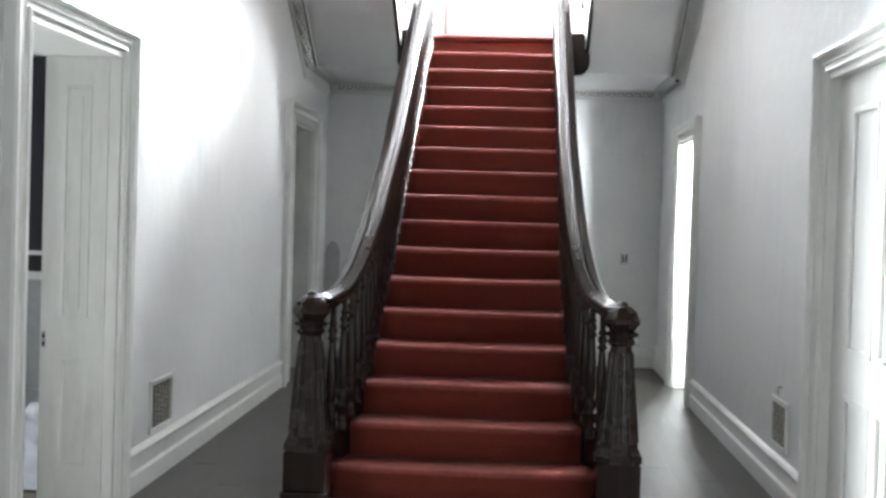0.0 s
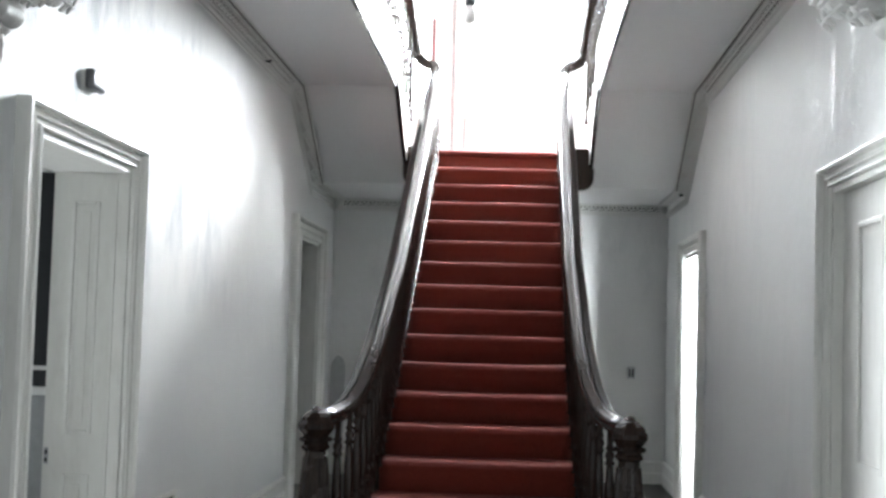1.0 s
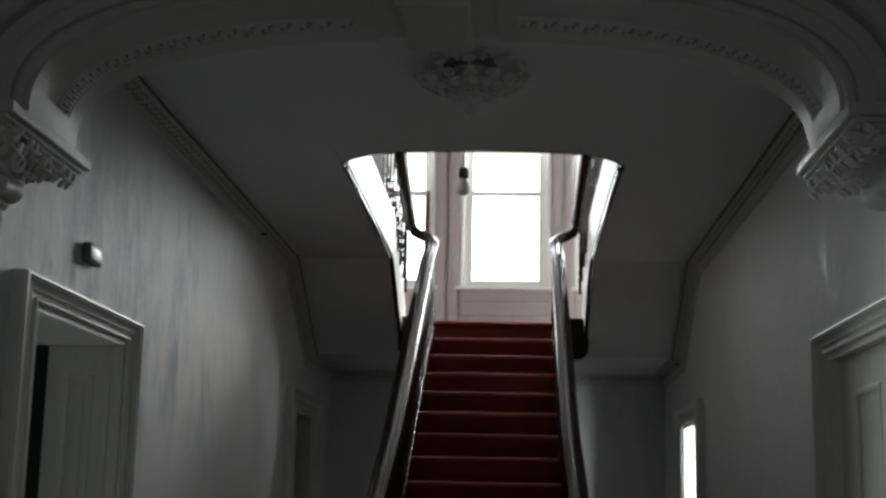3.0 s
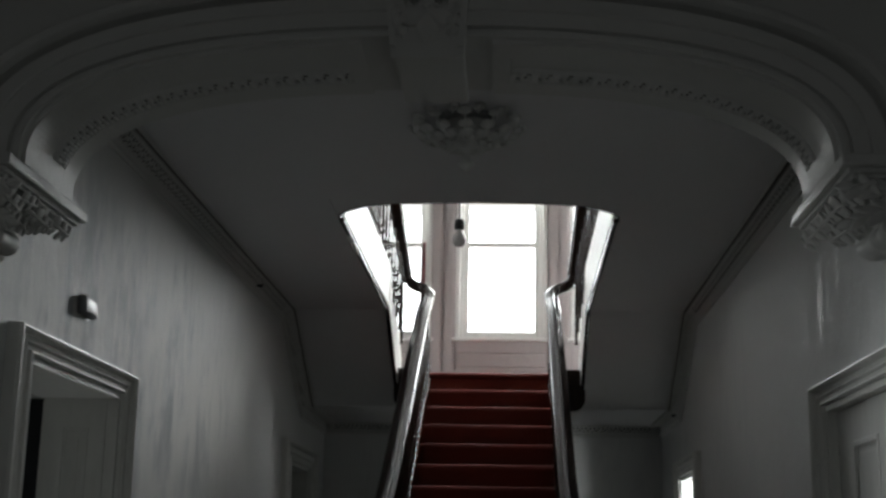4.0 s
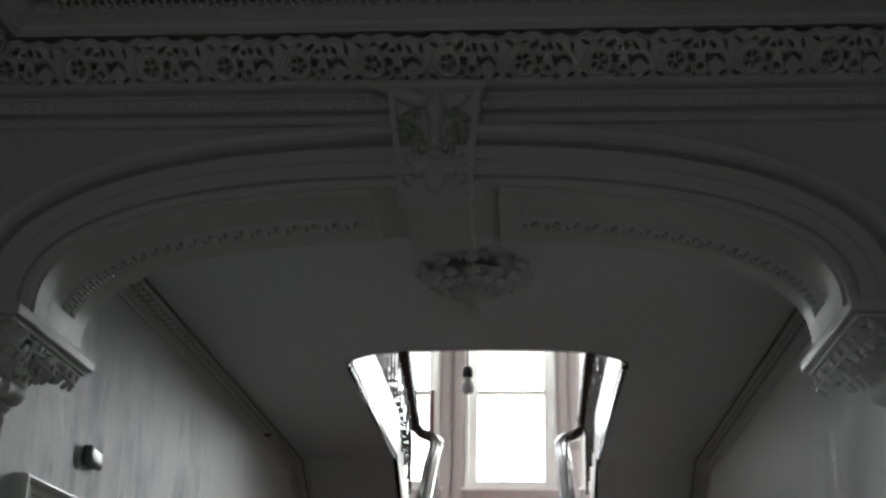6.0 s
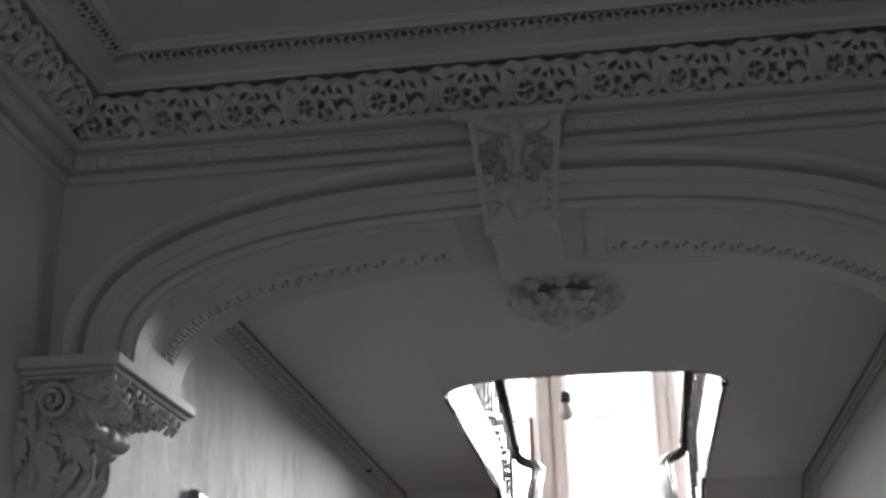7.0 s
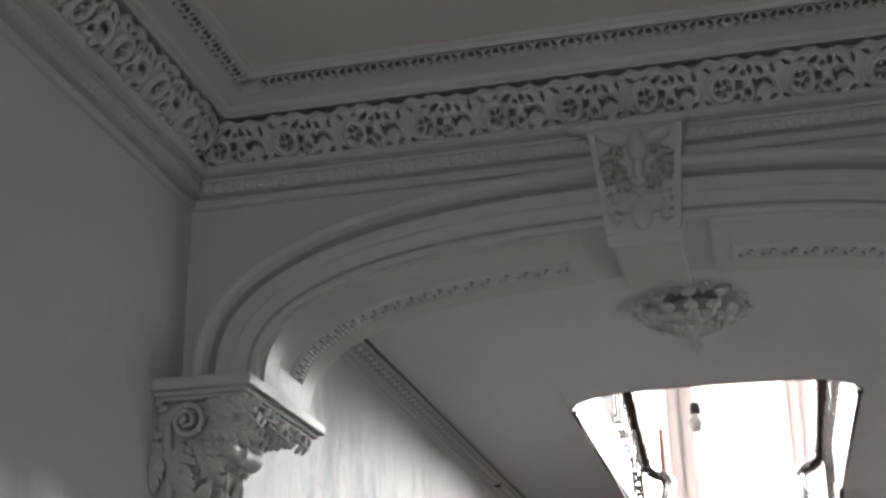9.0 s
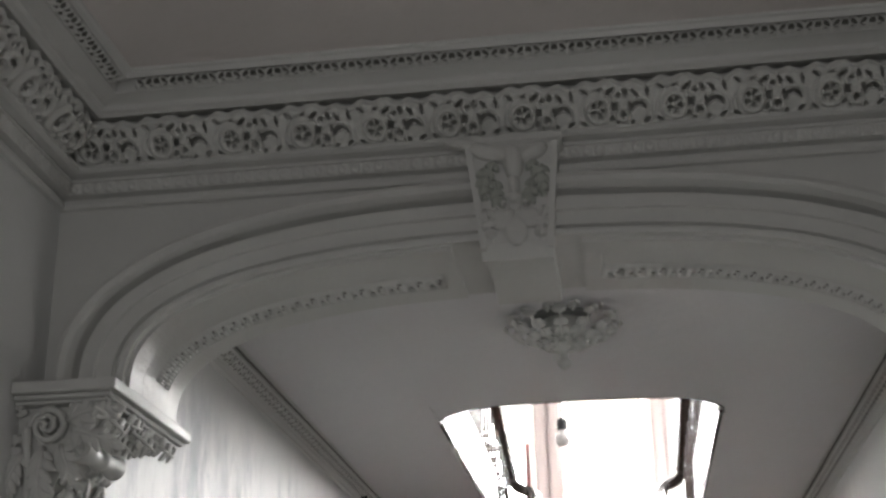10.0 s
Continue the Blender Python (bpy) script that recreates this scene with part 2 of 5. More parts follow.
LD = (5.21, 6.50, 0.0, 2.265)      # near door, left wall
LF = (11.62, 12.72, 0.0, 2.30)    # far door, left wall
RD = (5.25, 6.51, 0.0, 2.245)      # near door, right wall
RF = (11.24, 12.20, 0.0, 2.235)    # far door, right wall
wall_left = wall_x("wall_left", XL - TW, XL, -3.5, YB + 0.3, 0, ZU, [LD, LF], "white damp-streaked plaster hall wall with two doorways", DAMP)
wall_right = wall_x("wall_right", XR, XR + TW, -3.5, YB + 0.3, 0, ZU, [RD, RF], "white patchy plaster hall wall with two doorways")
struct("wall_left_upper", boxes((XL - TW, XL, 4, YB + 0.3, ZU + 0.002, HU)), UPWALL, "pinkish plaster wall of the upper stair hall")
struct("wall_right_upper", boxes((XR, XR + TW, 4, YB + 0.3, ZU + 0.002, HU)), UPWALL, "pinkish plaster wall of the upper stair hall")
struct("wall_back", boxes((XL, XR, YB, YB + 0.3, 0, ZL)), WALL, "white plaster wall under the stair landing")

# upper back wall with three tall windows
WIN = [(-1.78, -0.88), (-0.625, 0.345), (0.58, 1.40)]
WZ0, WZ1 = 3.74, 6.1
bm = bmesh.new()
xx = XL
for a, b in WIN:
    box(bm, xx, a, YB, YB + 0.3, ZL, HU)
    box(bm, a, b, YB, YB + 0.3, ZL, WZ0)
    box(bm, a, b, YB, YB + 0.3, WZ1, HU)
    xx = b
box(bm, xx, XR, YB, YB + 0.3, ZL, HU)
struct("wall_back_upper", bm, UPWALL, "pinkish landing wall with three tall sash windows")
struct("wall_front", boxes((XL - TW, XR + TW, -3.8, -3.5, 0, ZU)), WALL, "plain plaster wall at the entrance end")
struct("wall_front_upper", boxes((XL - TW, XR + TW, 3.7, 4.0, ZU, HU)), UPWALL, "plain plaster wall of the upper hall")
struct("ceiling_upper", boxes((XL - TW, XR + TW, 3.7, YB + 0.3, HU, HU + 0.2)), CEIL, "plain plaster ceiling of the upper hall", "ceiling")
struct("ceiling_near", boxes((XL, XR, -3.5, YA0, HN, ZU)), CEILN, "flat white plaster ceiling of the entrance hall", "ceiling")

# ceiling of the stair hall; the near end of the stairwell has rounded corners
WELL = [(0.0, 7.47), (0.44, 7.50), (0.62, 7.55), (0.72, 7.62), (0.80, 7.70), (0.845, 7.80), (0.855, 7.92)]
well_edge = [(C - x, y) for x, y in WELL[::-1]] + [(C + x, y) for x, y in WELL[1:]]
bm = bmesh.new()
box(bm, XL, XR, YA1, 7.40, HC, ZU)
sweep(bm, [[(x, 7.40, HC), (x, y, HC), (x, y, ZU), (x, 7.40, ZU)] for x, y in well_edge], caps=False)
for x0, x1 in ((XL, WX0), (WX1, XR)):
    box(bm, x0, x1, 7.40, WY1, HC, ZU)
struct("ceiling_stair_hall", bm, CEIL, "flat grey-white plaster ceiling open at the stairwell", "ceiling")


# sloping soffits under the two return flights, and the landing
SY = 12.15     # where the slope meets the landing's underside
SZ = 2.84


def soffit(name, x0, x1):
    bm = bmesh.new()
    pr = [(WY1, HC), (SY, SZ), (SY, SZ + 0.25), (WY1, ZU - 0.28)]
    sweep(bm, [[(x, y, z) for y, z in pr] for x in (x0, x1)])
    return struct(name, bm, CEIL, "sloping white plaster soffit under a return flight", "ceiling")


soffit("soffit_left", XL, WX0)
soffit("soffit_right", WX1, XR)
bm = boxes((XL, WX0, SY, YB, SZ, ZL), (WX1, XR, SY, YB, SZ, ZL), (WX0, WX1, YT + 0.03, YB, SZ, ZL))
struct("landing", bm, CEIL, "half landing with a plaster underside", "landing")

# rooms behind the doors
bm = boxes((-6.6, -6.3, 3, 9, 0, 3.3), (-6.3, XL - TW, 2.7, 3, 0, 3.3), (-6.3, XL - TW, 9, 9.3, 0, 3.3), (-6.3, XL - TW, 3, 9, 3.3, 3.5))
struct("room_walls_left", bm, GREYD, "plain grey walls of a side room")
bm = boxes((5, 5.3, 10, 14, 0, 3.3), (XR + TW, 5, 9.7, 10, 0, 3.3), (XR + TW, 5, 14, 14.3, 0, 3.3), (XR + TW, 5, 10, 14, 3.3, 3.5))
struct("room_walls_right", bm, WALL, "plain white walls of a bright side room")
bm = boxes((-4.2, -4, 10.5, 14, 0, 3.3), (-4, XL - TW, 10.3, 10.5, 0, 3.3), (-4, XL - TW, 14, 14.2, 0, 3.3), (-4, XL - TW, 10.5, 14, 3.3, 3.5))
struct("room_walls_far", bm, WALL, "plain walls of a dim back room")
bm = boxes((XR + TW, 3.2, 5.0, 5.2, 0, 3.3), (XR + TW, 3.2, 6.9, 7.1, 0, 3.3), (3.2, 3.4, 5.0, 7.1, 0, 3.3), (XR + TW, 3.2, 5.2, 6.9, 3.3, 3.5))
struct("room_walls_near", bm, WALL, "plain walls behind a closed door")
struct("subfloor", boxes((-6.6, 5.3, -3.8, YB + 0.6, -0.2, -0.012)), FLOOR, "dark floor of the side rooms", "floor")

# ---- the arch across the hall ----
AX = -0.305
A1, B1, A2, B2, ZS = 1.357, 0.43, 1.605, 0.655, 2.775
NN = 2.5


def arch_pt(r, k):
    """A point of the flattened arch: r 0 inner to 1 outer, k 0 left springing to 1 right."""
    a, b = A1 + (A2 - A1) * r, B1 + (B2 - B1) * r
    t = math.pi * (1 - k)
    c, s = math.cos(t), math.sin(t)
    return (AX + a * math.copysign(abs(c) ** (2 / NN), c), ZS + b * abs(s) ** (2 / NN))


KS = [i / 96 for i in range(97)]
bm = bmesh.new()
front = []
for k in KS:
    x, z = arch_pt(0, k)
    front.append(((x, YA0, z), (x, YA1, z)))
for y in (YA0, YA1):
    lo = [bm.verts.new((arch_pt(0, k)[0], y, arch_pt(0, k)[1])) for k in KS]
    hi = [bm.verts.new((arch_pt(0, k)[0], y, ZU)) for k in KS]
    for i in range(96):
        if (lo[i].co - lo[i + 1].co).length > 1e-6:
            bm.faces.new((lo[i], lo[i + 1], hi[i + 1], hi[i]))
lo = [[bm.verts.new(p) for p in q] for q in front]
for a, b in zip(lo, lo[1:]):
    bm.faces.new((a[0], a[1], b[1], b[0]))
box(bm, XL, AX - A1, YA0, YA1, 2.71, ZU)
box(bm, AX + A1, XR, YA0, YA1, 2.71, ZU)
arch_wall = struct("wall_arch", bm, STUCCO, "white plaster wall pierced by a wide flattened arch")

# moulded archivolt on the front
AV = [(0.0, 0.0), (0.0, 0.028), (0.07, 0.034), (0.09, 0.018), (0.13, 0.018), (0.15, 0.038), (0.36, 0.042), (0.38, 0.056), (0.57, 0.058),
      (0.59, 0.022), (0.66, 0.016), (0.69, 0.058), (0.74, 0.090), (0.81, 0.104), (0.88, 0.098), (0.93, 0.076), (0.95, 0.040), (1.0, 0.034), (1.0, 0.0)]
bm = bmesh.new()
secs = []
for k in KS:
    ring = []
    for r, d in AV:
        x, z = arch_pt(r, k)
        ring.append((x, YA0 - d, z))
    secs.append(ring)
secs = [[(x, y, 2.732) for x, y, z in secs[0]]] + secs + [[(x, y, 2.732) for x, y, z in secs[-1]]]
sweep(bm, secs, closed=False)
tagged(part("archivolt", bm, STUCCO, arch_wall, "moulded white plaster archivolt", smooth=False))

# sunk soffit panels with a beaded border, left and right of the keystone
def soffit_panel(k0, k1, e0, e1):
    """A sunk panel from k0 to k1 with end borders e0 and e1 wide; the border runs down to the abacus at a springing."""
    bm = bmesh.new()
    n = 40
    def ring(k, y0, y1, lift):
        x, z = arch_pt(0, k)
        cx, cz = AX - x, ZS - 0.6 - z
        L = math.hypot(cx, cz)
        ox, oz = cx / L * lift, cz / L * lift
        return [(x + ox, y0, z + oz), (x + ox, y1, z + oz), (x, y1, z), (x, y0, z)]
    def footed(rings):
        foot = [[(x, y, 2.7335) for x, y, z in r] for r in (rings[0], rings[-1])]
        return ([foot[0]] if rings[0][0][2] < ZS + 0.02 else []) + rings + ([foot[1]] if rings[-1][0][2] < ZS + 0.02 else [])
    for y0, y1 in ((YA0 + 0.004, YA0 + 0.126), (YA1 - 0.128, YA1 - 0.004)):
        sweep(bm, footed([ring(k0 + (k1 - k0) * i / n, y0, y1, 0.016) for i in range(n + 1)]))
    for ka, kb in ((k0, k0 + e0), (k1 - e1, k1)):
        sweep(bm, footed([ring(ka + (kb - ka) * i / 8, YA0 + 0.127, YA1 - 0.129, 0.016) for i in range(9)]))
    part("soffit_border", bm, STUCCO, arch_wall)
    # a row of small drops inside the front border, and the wide stamped band along the back
    n = 46
    for i in range(n + 1):
        k = k0 + e0 + 0.006 + (k1 - k0 - e0 - e1 - 0.012) * i / n
        x, z = arch_pt(0, k)
        cx, cz = AX - x, ZS - 0.6 - z
        L = math.hypot(cx, cz)
        ob = new("soffit_drop", drop_mesh)
        ob.parent = arch_wall
        ob.matrix_basis = Matrix.Translation((x + cx / L * 0.002, YA0 + 0.142, z + cz / L * 0.002))
    bm = bmesh.new()
    n = 620
    y0, w = YA1 - 0.235, 0.098
    g = {}
    for i in range(n + 1):
        k = k0 + e0 + 0.001 + (k1 - k0 - e0 - e1 - 0.002) * i / n
        x, z = arch_pt(0, k)
        cx, cz = AX - x, ZS - 0.6 - z
        L = math.hypot(cx, cz)
        u = (i % 26) / 26
        for j in range(15):
            v = j / 14
            pit = min(1.0, math.exp(-((u - 0.28) / 0.15) ** 2 - ((v - 0.74) / 0.11) ** 2) + math.exp(-((u - 0.75) / 0.17) ** 2 - ((v - 0.24) / 0.10) ** 2)
                      + math.exp(-((u - 0.62) / 0.10) ** 2 - ((v - 0.52) / 0.09) ** 2))
            if pit > 0.66:
                continue
            h = 0.020 - 0.014 * pit + 0.004 * math.cos(4 * math.pi * u) * math.sin(math.pi * v) if 0 < j < 14 else 0.001
            g[i, j] = bm.verts.new((x + cx / L * h, y0 + w * v, z + cz / L * h))
    for i in range(n):
        for j in range(14):
            q = [g.get(c) for c in ((i, j), (i + 1, j), (i + 1, j + 1), (i, j + 1))]
            if all(q):
                bm.faces.new(q)
    part("soffit_band", bm, STUCCO, arch_wall, smooth=True)
    # dark ground that paints shade behind the band's piercings
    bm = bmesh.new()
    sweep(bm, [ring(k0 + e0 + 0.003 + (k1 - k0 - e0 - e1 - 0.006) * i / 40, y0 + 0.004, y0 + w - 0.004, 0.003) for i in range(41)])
    part("band_backing", bm, RECESS_SHADE, arch_wall)


bm = bmesh.new()
bmesh.ops.create_icosphere(bm, subdivisions=1, radius=0.009)
drop_mesh = mesh_of(bm, "soffit_drop", STUCCO)
soffit_panel(0.002, 0.466, 0.040, 0.012)
soffit_panel(0.534, 0.998, 0.012, 0.040)

# ---- cornices ----
CP = [(0.0, 3.436), (0.020, 3.438), (0.026, 3.448), (0.026, 3.462), (0.010, 3.465), (0.010, 3.476), (0.044, 3.480), (0.050, 3.520), (0.062, 3.524), (0.062, 3.531), (0.048, 3.534), (0.050, 3.540),
      (0.086, 3.546), (0.096, 3.553),
      (0.100, 3.557), (0.100, 3.569), (0.020, 3.574), (0.012, 3.600), (0.012, 3.660), (0.090, 3.738), (0.160, 3.712), (0.205, 3.700), (0.212, 3.706),
      (0.228, 3.712), (0.232, 3.728), (0.246, 3.732), (0.298, 3.740), (0.300, 3.784), (0.356, 3.785), (0.357, 3.762), (0.366, 3.778), (0.375, 3.782), (0.378, HN)]
bm = bmesh.new()
yb = -3.5
sweep(bm, [[(XL + e, yb, z) for e, z in CP], [(XL + e, YA0 - e, z) for e, z in CP],
           [(XR - e, YA0 - e, z) for e, z in CP], [(XR - e, yb, z) for e, z in CP]], closed=False)
cornice = struct("cornice", bm, STUCCO, "deep moulded white plaster cornice with a pierced scroll frieze", "cornice")

# dark strips above the leaf band, coloured as the shade in its holes
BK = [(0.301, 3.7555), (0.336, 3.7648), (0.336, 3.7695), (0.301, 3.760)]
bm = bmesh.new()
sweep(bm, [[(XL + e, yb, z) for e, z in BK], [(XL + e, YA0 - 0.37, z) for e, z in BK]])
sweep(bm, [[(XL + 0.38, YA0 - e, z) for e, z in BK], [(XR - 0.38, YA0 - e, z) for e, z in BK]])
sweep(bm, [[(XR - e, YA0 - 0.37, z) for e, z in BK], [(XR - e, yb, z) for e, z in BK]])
part("band_backing", bm, RECESS_SHADE, cornice)

# smaller cornice of the stair hall; it follows the sloping soffits down
CQ = [(0.0, -0.118), (0.012, -0.118), (0.013, -0.108), (0.006, -0.105), (0.010, -0.094), (0.022, -0.086), (0.028, -0.078), (0.006, -0.074), (0.006, -0.004), (0.094, -0.004), (0.093, -0.012), (0.102, -0.015), (0.118, -0.011), (0.128, -0.003)]

# dark strip whose colour stands in for shade behind the band's piercings
BAND_SHADE = [(0.0255, -0.0665), (0.080, -0.0110), (0.076, -0.0065), (0.0215, -0.062)]


def hall_cornice(name, side):
    bm = bmesh.new()
    x = XL if side < 0 else XR
    st = [(YA1, HC - 0.001), (WY1 - 0.05, HC - 0.001), (SY - 0.03, SZ - 0.001), (YB - 0.001, SZ - 0.001)]
    sweep(bm, [[(x - side * e, y, z + d) for e, d in CQ] for y, z in st], closed=False)
    ob = struct(name, bm, STUCCO, "small white plaster cornice with a stamped leaf band", "cornice")
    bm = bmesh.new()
    sweep(bm, [[(x - side * e, y, z + d) for e, d in BAND_SHADE] for y, z in (st[0], (WY1 - 0.26, HC - 0.001))])
    part("band_backing", bm, RECESS_SHADE, ob)
    # a solid dark strip draws the shaded joint below the ceiling
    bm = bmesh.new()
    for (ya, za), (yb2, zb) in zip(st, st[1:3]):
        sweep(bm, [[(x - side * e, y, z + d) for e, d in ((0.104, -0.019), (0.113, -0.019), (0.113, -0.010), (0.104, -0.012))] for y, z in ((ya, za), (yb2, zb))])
    part("shadow_gap", bm, RECESS_SHADE, ob, "dark strip painted for the shade of the ceiling joint")
    return ob


cor_l = hall_cornice("cornice_left", -1)
cor_r = hall_cornice("cornice_right", 1)
bm = bmesh.new()
sweep(bm, [[(x, YB - e, SZ - 0.001 + d) for e, d in CQ] for x in (XL + 0.02, XR - 0.02)], closed=False)
cor_b = struct("cornice_back", bm, STUCCO, "small white plaster cornice under the landing", "cornice")
# the same shade-coloured strip behind the back band
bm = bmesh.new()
sweep(bm, [[(x, YB - e, SZ - 0.001 + d) for e, d in BAND_SHADE] for x in (XL + 0.1, XR - 0.1)])
part("band_backing", bm, RECESS_SHADE, cor_b)

# ---- baseboards ----
BP = [(0.0, 0.0), (0.028, 0.0), (0.028, 0.10), (0.020, 0.112), (0.016, 0.118), (0.016, 0.195), (0.030, 0.20), (0.034, 0.212), (0.022, 0.226), (0.008, 0.232), (0.0, 0.236)]


def baseboard(name, side, y0, y1):
    bm = bmesh.new()
    x = XL if side < 0 else XR
    sweep(bm, [[(x - side * e, y, z) for e, z in BP] for y in (y0, y1)])
    return struct(name, bm, PAINT, "tall white moulded wooden baseboard", "baseboard")


CW = 0.21
baseboard("baseboard_left_near", -1, -3.5, LD[0] - 0.242)
baseboard("baseboard_left", -1, LD[1] + 0.107, LF[0] - 0.42)
baseboard("baseboard_left_far", -1, LF[1] + 0.28, YB)
baseboard("baseboard_right_near", 1, -3.5, RD[0] - 0.117)
baseboard("baseboard_right", 1, RD[1] + 0.117, RF[0] - 0.34)
baseboard("baseboard_right_far", 1, RF[1] + 0.172, YB)
bm = bmesh.new()
sweep(bm, [[(x, YB - e, z) for e, z in BP] for x in (XL + 0.03, XR - 0.03)])
struct("baseboard_back", bm, PAINT, "tall white moulded wooden baseboard", "baseboard")

# ---- door casings ----
# moulded strip: across its width u, out of the wall d
KP = [(0.0, 0.0), (0.0, 0.022), (0.012, 0.030), (0.030, 0.026), (0.036, 0.016), (0.075, 0.018), (0.080, 0.028), (0.092, 0.034), (0.104, 0.030), (0.110, 0.024),
      (0.150, 0.028), (0.160, 0.048), (0.185, 0.062), (0.205, 0.060), (0.210, 0.045), (0.210, 0.0)]


def casing(name, side, hole, label, w=CW, near=None, head=None):
    """Mouldings round an opening; w, near and head are the widths of the far, near and top strips."""
    x = XL if side < 0 else XR
    y0, y1, _, z1 = hole
    k, kn, kh = w / 0.21, (near or w) / 0.21, (head or w) / 0.21
    root = thing(name, label, "door frame", kind="structure")
    s = -side
    for y, sg, ky in ((y1, 1, k), (y0, -1, kn)):
        bm = bmesh.new()
        sweep(bm, [[(x + s * d, y + sg * u * ky, 0.0) for u, d in KP], [(x + s * d, y + sg * u * ky, z1 + u * kh) for u, d in KP]])
        part("jamb_casing", bm, PAINT, root)
    bm = bmesh.new()
    sweep(bm, [[(x + s * d, y0 - u * kn, z1 + u * kh) for u, d in KP], [(x + s * d, y1 + u * k, z1 + u * kh) for u, d in KP]])
    part("head_casing", bm, PAINT, root)
    # lining of the reveal
    bm = bmesh.new()
    xa, xb = sorted((x + s * 0.004, x - s * (TW + 0.004)))
    box(bm, xa, xb, y1 - 0.03, y1 - 0.002, 0.0, z1 - 0.002)
    box(bm, xa, xb, y0 + 0.002, y0 + 0.03, 0.0, z1 - 0.002)
    box(bm, xa, xb, y0 + 0.03, y1 - 0.03, z1 - 0.03, z1 - 0.002)
    part("lining", bm, PAINT, root)
    return root


casing("door_frame_1", -1, LD, "white moulded wooden casing round an open doorway", 0.105, 0.24, 0.095)
casing("door_frame_2", -1, LF, "white moulded wooden casing of the back room doorway", 0.28, 0.42, 0.16)
casing("door_frame_3", 1, RD, "white moulded wooden casing round a panelled door", 0.115, 0.115, 0.095)
casing("door_frame_4", 1, RF, "white moulded wooden casing of a bright doorway", 0.17, 0.34, 0.14)


def panel_door(name, w, h, label, material, panels, m, knob=True, category="door"):
    """A leaf in the local xz plane, hinge at x 0, 44 mm thick about y 0."""
    root = thing(name, label, category)
    bm = bmesh.new()
    box(bm, 0, w, -0.012, 0.012, 0.01, h)
    # stiles and rails stand proud of the panels
    for sgn in (-1, 1):
        ya, yb_ = sorted((sgn * 0.012, sgn * 0.024))
        cols = sorted({(p[0], p[1]) for p in panels})
        x = 0.0
        for a, b in cols:
            box(bm, x, a, ya, yb_, 0.01, h)
            z = 0.01
            for p in sorted([q for q in panels if q[0] == a], key=lambda q: q[2]):
                box(bm, a, b, ya, yb_, z, p[2])
                z = p[3]
            box(bm, a, b, ya, yb_, z, h)
            x = b
        box(bm, x, w, ya, yb_, 0.01, h)
    part("leaf", bm, material, root)
    for p in panels:
        bm = bmesh.new()
        for sgn in (-1, 1):
            a, b, lo, hi = p
            o = 0.028
            for (q0, q1, r0, r1) in ((a, a + o, lo, hi), (b - o, b, lo, hi), (a + o, b - o, lo, lo + o), (a + o, b - o, hi - o, hi)):
                ya, yb_ = sorted((sgn * 0.012, sgn * 0.030))
                box(bm, q0, q1, ya, yb_, r0, r1, bevel=0.006)
            i = 0.06
            ya, yb_ = sorted((sgn * 0.012, sgn * 0.018))
            box(bm, a + i, b - i, ya, yb_, lo + i, hi - i, bevel=0.004)
        part("panel", bm, material, root)
    if knob:
        for sgn in (-1, 1):
            bm = bmesh.new()
            lathe(bm, [(0.001, 0.0), (0.024, 0.002), (0.024, 0.008), (0.010, 0.012), (0.010, 0.035), (0.026, 0.045), (0.028, 0.058), (0.018, 0.070), (0.001, 0.073)], sides=14)
            bmesh.ops.transform(bm, matrix=pose(w - 0.06, sgn * 0.024, 0.98, -90 * sgn, 0, 0), verts=bm.verts)
            part("door_knob", bm, METAL, root, smooth=True)
    root.matrix_basis = m
    return root


def four_panels(w, h):
    a = w / 2
    g, s = 0.055, 0.115
    return [(s, a - g, 0.2, 0.78), (a + g, w - s, 0.2, 0.78), (s, a - g, 1.0, h - 0.16), (a + g, w - s, 1.0, h - 0.16)]


# panelled reveal of the open doorway, with the lock's strike plate
reveal = thing("panelled_reveal", "white panelled wooden lining of a deep open doorway", "door lining", kind="structure")
for lo, hi in ((0.20, 0.745), (0.94, 2.09)):
    bm = bmesh.new()
    xa, xb, yy = XL - 0.275, XL - 0.135, LD[1] - 0.031
    o = 0.020
    for q in ((xa, xa + o, lo, hi), (xb - o, xb, lo, hi), (xa + o, xb - o, lo, lo + o), (xa + o, xb - o, hi - o, hi)):
        box(bm, q[0], q[1], yy - 0.014, yy, q[2], q[3], bevel=0.005)
    box(bm, xa + 0.045, xb - 0.045, yy - 0.009, yy, lo + 0.05, hi - 0.05, bevel=0.004)
    part("panel", bm, PAINT, reveal)
part("door_stop", boxes((XL - 0.075, XL - 0.050, LD[1] - 0.046, LD[1] - 0.031, 0.0, LD[3] - 0.032)), PAINT, reveal)
bm = boxes((XL - 0.366, XL - 0.345, LD[1] - 0.034, LD[1] - 0.031, 0.79, 0.87))
strike = part("strike_plate", bm, METAL, reveal, "painted metal strike plate")
part("keep_hole", boxes((XL - 0.362, XL - 0.349, LD[1] - 0.036, LD[1] - 0.0345, 0.838, 0.858), (XL - 0.362, XL - 0.349, LD[1] - 0.036, LD[1] - 0.0345, 0.80, 0.818)), DARK, strike)
wr = RD[1] - RD[0] - 0.064
panel_door("closed_door", wr, RD[3] - 0.035, "white four-panel wooden door, closed", PAINT,
           [(a, b, lo, hi) for a, b in ((0.27, 0.70), (0.80, 1.10)) for lo, hi in ((0.20, 0.73), (0.93, 2.05))],
           pose(XR + 0.07, RD[1] - 0.032, 0, 0, 0, -90))
wl = LF[1] - LF[0] - 0.064
